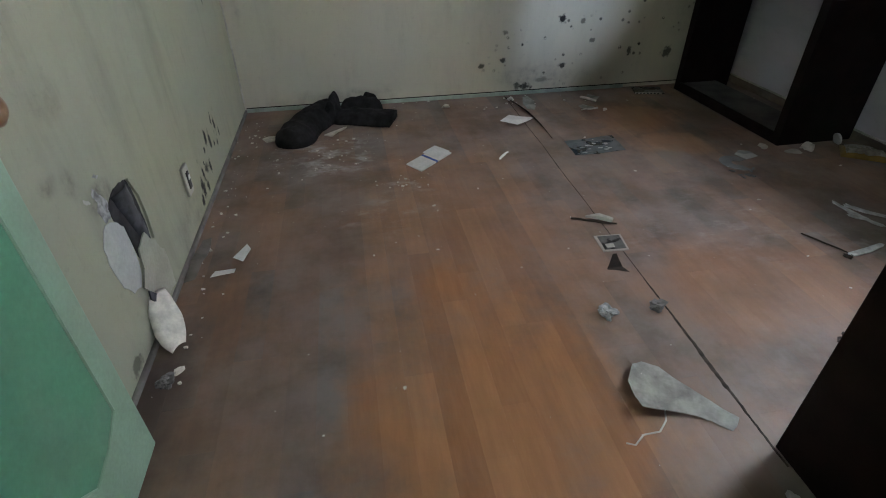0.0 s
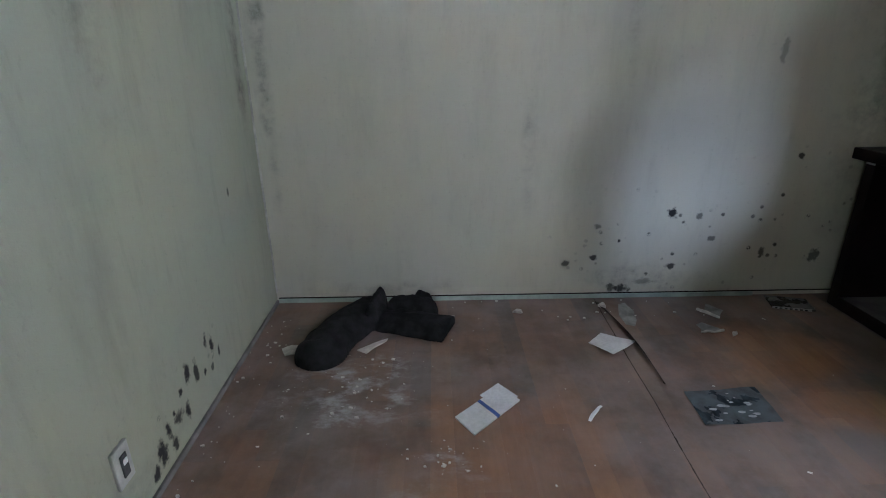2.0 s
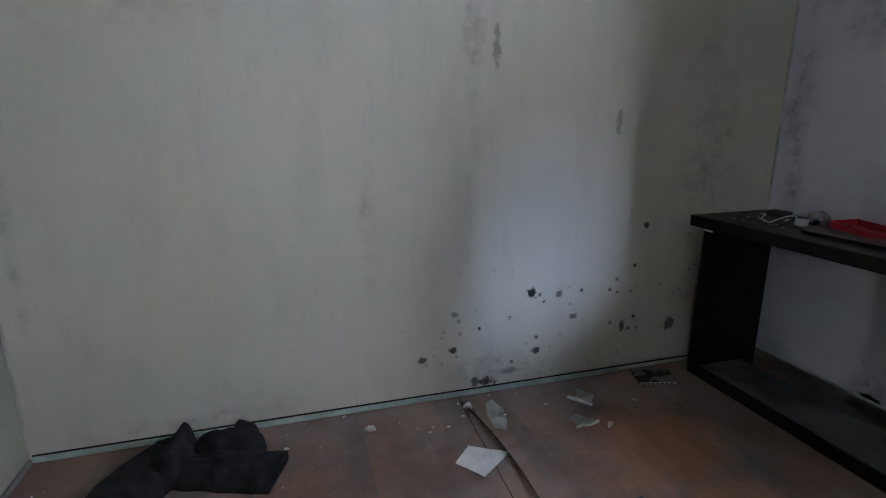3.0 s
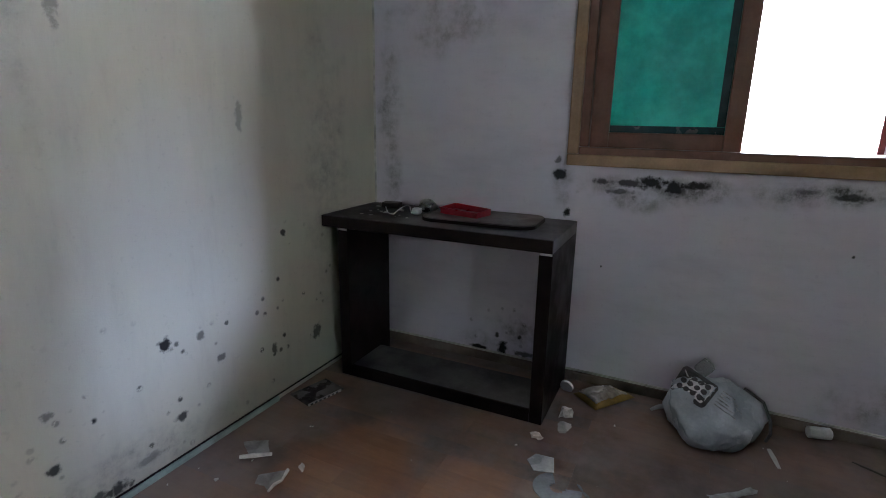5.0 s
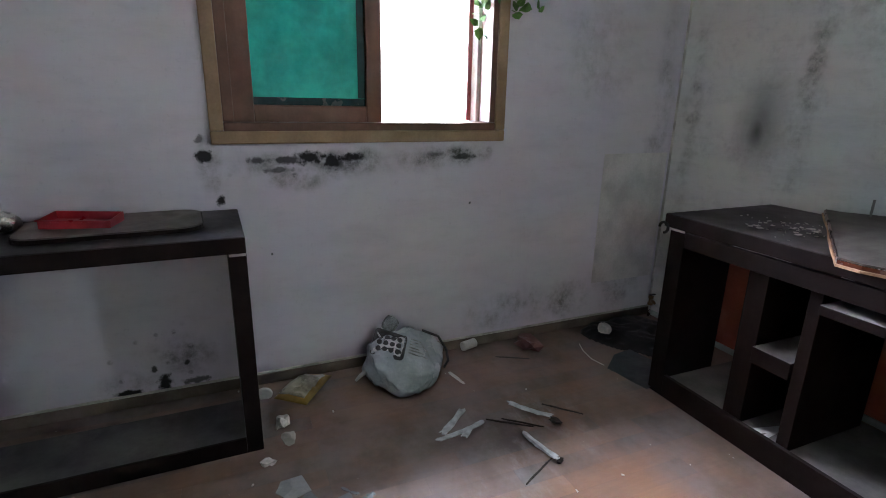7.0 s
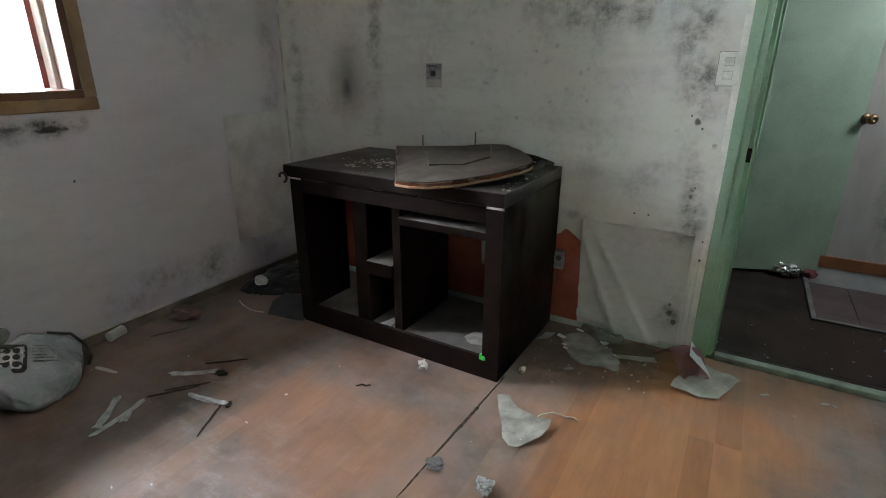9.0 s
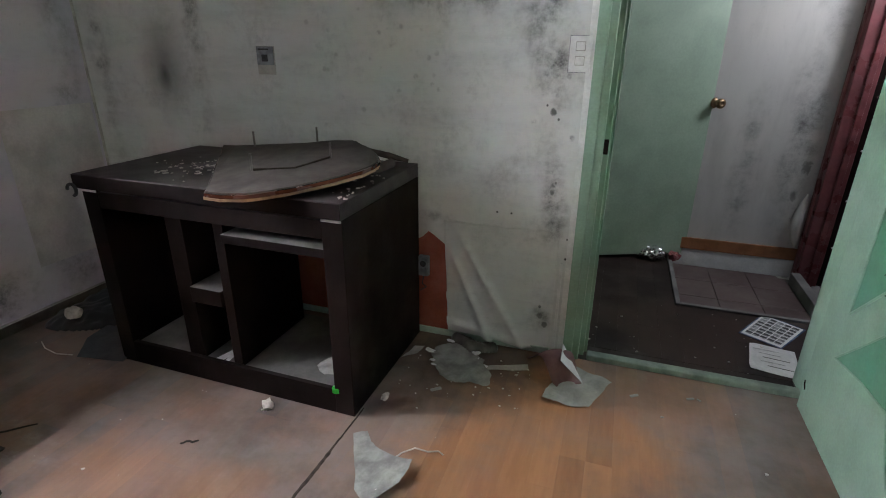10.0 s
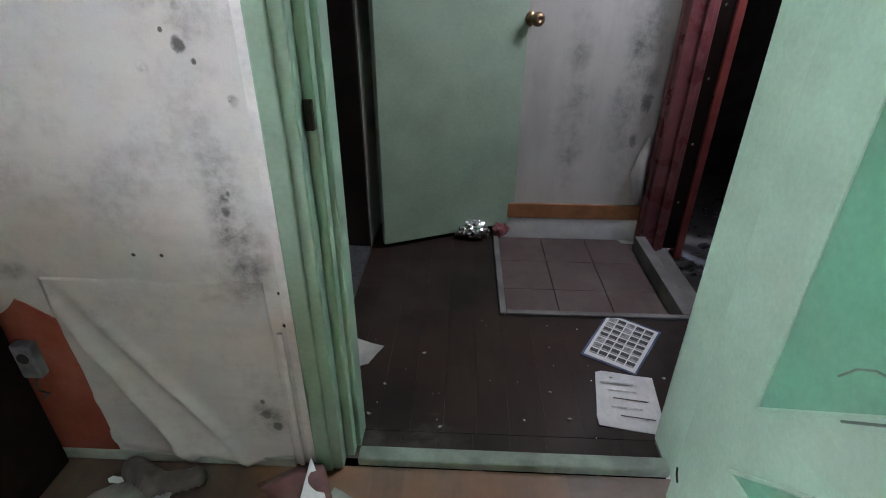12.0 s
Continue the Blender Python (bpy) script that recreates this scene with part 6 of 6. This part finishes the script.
solid("plaster_crumbs", bm, M["plaster"], "white plaster crumbs scattered on the floor", "crumbs", kind="stuff")

# ---- vine creeping in at the window's corner ----
vine = base("vine", (3.845, 2.49, 1.87), "green vine leaves hanging in at the window corner", "vine")
part("stem", tube([(0.05, 0.06, 0.06), (-0.02, 0.0, -0.06), (-0.055, -0.06, -0.18), (-0.065, -0.14, -0.24)], [0.004, 0.003, 0.0025, 0.0015], 6), M["leaf"], vine)
rn = random.Random(6)
for k in range(44):
    t = rn.random()
    c = Vector((-0.07 + 0.08 * (1 - t), 0.06 - 0.30 * t, -0.30 + 0.14 * rn.random() + 0.05 * t))
    if k > 32:
        c = Vector((0.03, rn.uniform(-0.03, 0.07), rn.uniform(-0.36, -0.2)))
    s = rn.uniform(0.035, 0.065)
    bm = bmesh.new()
    pts = [(0, 0), (0.35, 0.28), (0.3, 0.6), (0, 1.0), (-0.3, 0.6), (-0.35, 0.28)]
    vs = [bm.verts.new((x * s, y * s, 0.12 * s * (abs(x) * 3 - y))) for x, y in pts]
    ctr = bm.verts.new((0, 0.45 * s, -0.08 * s))
    for i in range(6):
        bm.faces.new((vs[i], vs[(i + 1) % 6], ctr))
    bmesh.ops.transform(bm, matrix=Matrix.Translation(c) @ pose(0, 0, 0, rn.uniform(0, 360), rn.uniform(0, 360), rn.uniform(0, 360)), verts=bm.verts)
    part("leaf", bm, M["leaf"], vine)

# ---- hall: side door, entrance frame, litter ----
d2 = base("door_2", pose(1.405, 0.115, 0.02, 0, 0, math.degrees(math.atan2(-0.30, -0.67)) - 180), "flat pale sage-green door standing ajar in the hall", "door", kind="structure")
part("leaf", one(-0.735, 0.0, -0.018, 0.018, 0.0, 2.0, 0.003), M["green_pale2"], d2)
kb = lathe([(0.031, 0), (0.031, 0.006), (0.02, 0.009), (0.012, 0.014), (0.012, 0.028), (0.022, 0.036), (0.029, 0.047), (0.027, 0.06), (0.018, 0.067), (0.009, 0.068), (0.008, 0.066)], 20, m=Matrix.Translation((-0.68, 0.0181, 0.94)) @ pose(0, 0, 0, -90))
part("knob", kb, M["brass"], d2, "worn brass knob", True)
part("edge_strip", one(-0.7385, -0.7352, -0.018, 0.018, 0.0, 2.0), M["twig"], d2)
# jambs and sill take near-black colours to paint the doorway's shade
sf = base("side_door_frame", (HX1, 0.53, 0), "side room's door frame, near-black for the shade in the doorway", "door frame", kind="structure")
part("jamb", one(0.0, 0.1, -0.40, -0.372, 0, 2.03, 0.004), M["espresso"], sf)
part("jamb", one(-0.01, 0.11, 0.58, 0.609, 0, 2.03, 0.004), M["espresso"], sf)
part("sill", one(0.0, 0.1, -0.369, 0.579, -0.005, 0.03, 0.004), M["ink"], sf)
ef = base("entrance_frame", (HX0, 0.18, -0.066), "maroon entrance door frame with ridged profile and a red inner strip", "door frame", kind="structure")
part("jamb", one(-0.10, 0.012, -0.30, -0.23, 0, 2.1, 0.005), M["maroon"], ef)
part("ridge", one(-0.03, 0.022, -0.31, -0.27, 0, 2.1, 0.006), M["maroon"], ef)
part("ridge", one(-0.075, -0.045, -0.229, -0.215, 0, 2.1, 0.005), M["maroon"], ef)
part("red_strip", one(-0.2, -0.166, -0.31, -0.232, -0.05, 2.1, 0.003), M["red_paint"], ef, "red painted metal strip")
for k in range(6):
    part("rivet", lathe([(0.006, 0), (0.004, 0.003)], 8, m=Matrix.Translation((-0.125, -0.24, 0.25 + k * 0.28)) @ pose(0, 0, 0, -90)), M["steel"], ef)
# near-black filler painting the shade of the gap beside the red strip
part("backing", one(-0.1655, -0.101, -0.31, -0.25, 0, 2.1, 0.003), M["espresso"], ef)
for i in range(3):
    for j in range(3):
        x0, y0 = HX0 + 0.055 + i * 0.217, HY0 + 0.012 + j * 0.24
        part("tile", one(x0, x0 + 0.215, y0, y0 + 0.238, -0.066, -0.056, 0.0025), M["tile"], bpy.data.objects["entry_floor"])
st = base("sticker_sheet", pose(0.478, 0.765, 0.001, 0, 0, 0), "printed sheet of small pictures in a clear blue sleeve", "printed sheet")
q = [Vector((x - 0.478, y - 0.765)) for x, y in ((0.484, 0.601), (0.334, 0.705), (0.478, 0.922), (0.623, 0.831))]
part("sleeve", slab([(p.x * 1.08, p.y * 1.06) for p in q], 0, 0.002), plain("blue_sleeve", (0.10, 0.14, 0.24), 0.25), st, "clear blue sleeve")
part("sheet", slab([(p.x, p.y) for p in q], 0.0022, 0.003), M["paper"], st)
rn = random.Random(2)
for i in range(5):
    for j in range(7):
        for half in (0, 1):
            u0, v0 = 0.06 + i * 0.18, 0.05 + j * 0.13
            u1, v1 = u0 + 0.155, v0 + (0.07 if half == 0 else 0.035)
            if half:
                v0 += 0.078
                v1 = v0 + 0.025
            c = [q[0].lerp(q[1], u).lerp(q[3].lerp(q[2], u), v) for u, v in ((u0, v0), (u1, v0), (u1, v1), (u0, v1))]
            part("picture", slab([(p.x, p.y) for p in c], 0.0032, 0.0037), M["ink"] if (half == 0 and rn.random() < 0.7) else M["grey_ink"], st)
dc = sheet("document", [(0.604, 0.921), (0.585, 0.915), (0.43, 0.941), (0.458, 1.172), (0.64, 1.144), (0.64, 1.11)], M["paper"], "white typed document with dark bars on the hall floor", "document", cuts=2, lift=0.004)
for z, (a, b, wd, m) in enumerate((((0.575, 1.035), (0.475, 1.05), 0.008, "ink"), ((0.57, 1.105), (0.475, 1.12), 0.008, "ink"), ((0.60, 0.965), (0.50, 0.975), 0.014, "faint_ink"), ((0.585, 1.0), (0.5, 1.012), 0.01, "faint_ink"), ((0.59, 1.07), (0.5, 1.08), 0.012, "faint_ink"), ((0.465, 1.12), (0.452, 1.16), 0.02, "ink"))):
    ox, oy = dc.location.x, dc.location.y
    part("text_bar", slab([(a[0] - ox, a[1] - oy), (b[0] - ox, b[1] - oy), (b[0] - ox, b[1] - oy + wd * 0.55), (a[0] - ox, a[1] - oy + wd * 0.55)], 0.0058, 0.0064), M[m], dc)
chip("foil_packet", (0.98, -0.01), (0.13, 0.08, 0.07), M["foil"], "crumpled silver foil packet under the side door", "packet", 18, "", True)
chip("maroon_wrapper", (0.86, -0.05), (0.12, 0.06, 0.05), M["maroon"], "crumpled dark red wrapper beside the foil", "wrapper", 19)
sheet("paper_sheet", [(1.40, 0.80), (1.30, 0.83), (1.34, 0.92), (1.43, 0.95)], M["old_paper"], "grey paper sheet in the side doorway", "paper", lift=0.02)
sheet("wallpaper_curl", [(0.175, -0.12), (0.27, -0.12), (0.25, -0.09), (0.18, -0.08)], M["old_paper"], "torn paper curl at the foot of the hall wall", "paper", z=-0.056, lift=0.02)
tc = solid("torn_wallpaper_corner", tube([(0, 0.004, 0), (0.012, 0.02, 0.06), (0.03, 0.03, 0.16), (0.014, 0.02, 0.26), (0.0, 0.006, 0.33)], [0.006, 0.026, 0.034, 0.022, 0.004], 8), M["hall"], "torn wallpaper corner curling off the hall wall", "wallpaper", pose(0.20, HY0, 0.14), smooth=True)
rn = random.Random(9)
bm = bmesh.new()
for k in range(260):
    x, y, s = -0.05 - rn.random() ** 1.4 * 1.5, rn.uniform(-0.9, 0.7), 0.004 + 0.022 * rn.random() ** 2
    bx(bm, -s, s, -s * rn.uniform(0.3, 1), s, 0, s * 0.7, 0.0, pose(x, y, -0.119, 0, 0, rn.uniform(0, 180)))
solid("porch_rubble", bm, plain("wet_dark_rubble", (0.09, 0.09, 0.095), 0.25, 0.7, vary=0.5), "glinting metal scraps and rubble on the dark porch floor", "rubble", kind="stuff")
bm = bmesh.new()
for k in range(34):
    x, y = rn.uniform(0.3, 1.35), rn.uniform(0.66, 1.22)
    crumb(x, y, 0.0016 + 0.006 * rn.random() ** 3)
solid("hall_crumbs", bm, M["plaster"], "small white crumbs on the dark hall floor", "crumbs", kind="stuff")
gr = base("drain_grate", pose(-0.02, 0.05, -0.119, 0, 0, 12), "small grey metal grate on the porch floor", "grate")
for k in range(7):
    part("bar", one(-0.07, 0.07, -0.05 + k * 0.016, -0.044 + k * 0.016, 0.0, 0.02, 0.002), M["steel"], gr)

# ---- floor boards, last ----
floor = bpy.data.objects["floor"]
hallf = bpy.data.objects["hall_floor"]
plank_meshes = {}


def plank(parent, x, y, w, l, m, key):
    k = (round(w, 3), round(l, 3), key)
    if k not in plank_meshes:
        bm = one(0.0001, k[0] - 0.0001, 0.0001, k[1] - 0.0001, -0.0055, 0.0, 0.0003)
        plank_meshes[k] = mesh_of("plank", bm, m)
    ob = new("plank", plank_meshes[k])
    ob.parent, ob.location = parent, (x, y, 0)


rn = random.Random(12)
SEAM = 2.086


def lay(parent, x0, x1, y0, y1, w, m, key, lengths=(0.45, 0.6, 0.75, 0.9)):
    n = max(1, round((x1 - x0) / w))
    w = (x1 - x0) / n
    for i in range(n):
        y = y0
        first = rn.choice((0.3, 0.45, 0.6, 0.75))
        while y < y1 - 0.01:
            l = first if y == y0 else rn.choice(lengths)
            if y1 - (y + l) < 0.2:
                l = y1 - y
            plank(parent, x0 + i * w, y, w, l, m, key)
            y += l


lay(floor, XW, SEAM, YS, YN, 0.083, M["vinyl"], "bed")
lay(floor, SEAM, XE, YS, YN, 0.083, M["vinyl"], "bed")
lay(hallf, EX1 + 0.025, HX1, HY0, HY1 - 0.002, 0.1, M["hall_floor"], "hall")
lay(hallf, HX0, EX1 + 0.025, EY1 + 0.026, HY1 - 0.002, 0.1, M["hall_floor"], "hall")
lay(hallf, 0.5, 1.3, HY1, YS - 0.051, 0.1, M["hall_floor"], "hall")
# lifted edge of the vinyl along the seam near the wall
bm = bmesh.new()
prev = None
for i in range(25):
    t = i / 24
    y = 3.93 + 0.72 * t
    h = 0.02 * math.sin(math.pi * t) ** 0.8 + 0.001
    wd = 0.006 + 0.016 * t
    row = [bm.verts.new((SEAM + 0.035 + 0.07 * (1 - t) + 0.022 * math.sin(math.pi * t) + wd * s, y, 0.0012 + h * (1 - s) ** 2)) for s in (0, 0.25, 0.5, 0.75, 1)]
    if prev:
        for k in range(4):
            bm.faces.new((prev[k], prev[k + 1], row[k + 1], row[k]))
    prev = row
made = bmesh.ops.extrude_face_region(bm, geom=bm.faces[:])["geom"]
for v in made:
    if isinstance(v, bmesh.types.BMVert):
        v.co.z += 0.002
solid("lifted_vinyl_edge", bm, M["gap"], "lifted curling edge of the vinyl floor along the seam", "vinyl strip", smooth=True)
# dirt in the seam, with ragged width
bm = bmesh.new()
prev = None
for i in range(420):
    y = YS + 0.6 + (YN - YS - 0.62) * i / 419
    wob = 0.006 * noise.noise(Vector((y * 3, 0, 0))) + 0.028 * (y - 3.05)
    w = 0.0018 + 0.0035 * max(0, noise.noise(Vector((y * 6, 4, 0)))) + (0.005 * max(0.0, 1 - abs(y - 2.25) / 0.4))
    wl = w * (0.9 + 0.8 * noise.noise(Vector((y * 14, 8, 0))) + 0.5 * noise.noise(Vector((y * 47, 2, 0))))
    wr = w * (0.9 + 0.8 * noise.noise(Vector((y * 11, 19, 0))) + 0.5 * noise.noise(Vector((y * 53, 5, 0))))
    row = [bm.verts.new((SEAM + wob - max(0.0012, wl), y, 0.0008)), bm.verts.new((SEAM + wob, y, 0.0022)), bm.verts.new((SEAM + wob + max(0.0012, wr), y, 0.0008))]
    if prev:
        bm.faces.new((prev[0], prev[1], row[1], row[0]))
        bm.faces.new((prev[1], prev[2], row[2], row[1]))
    prev = row
solid("floor_seam", bm, M["gap"], "dark dirty seam between the two vinyl sheets", "seam", kind="structure")
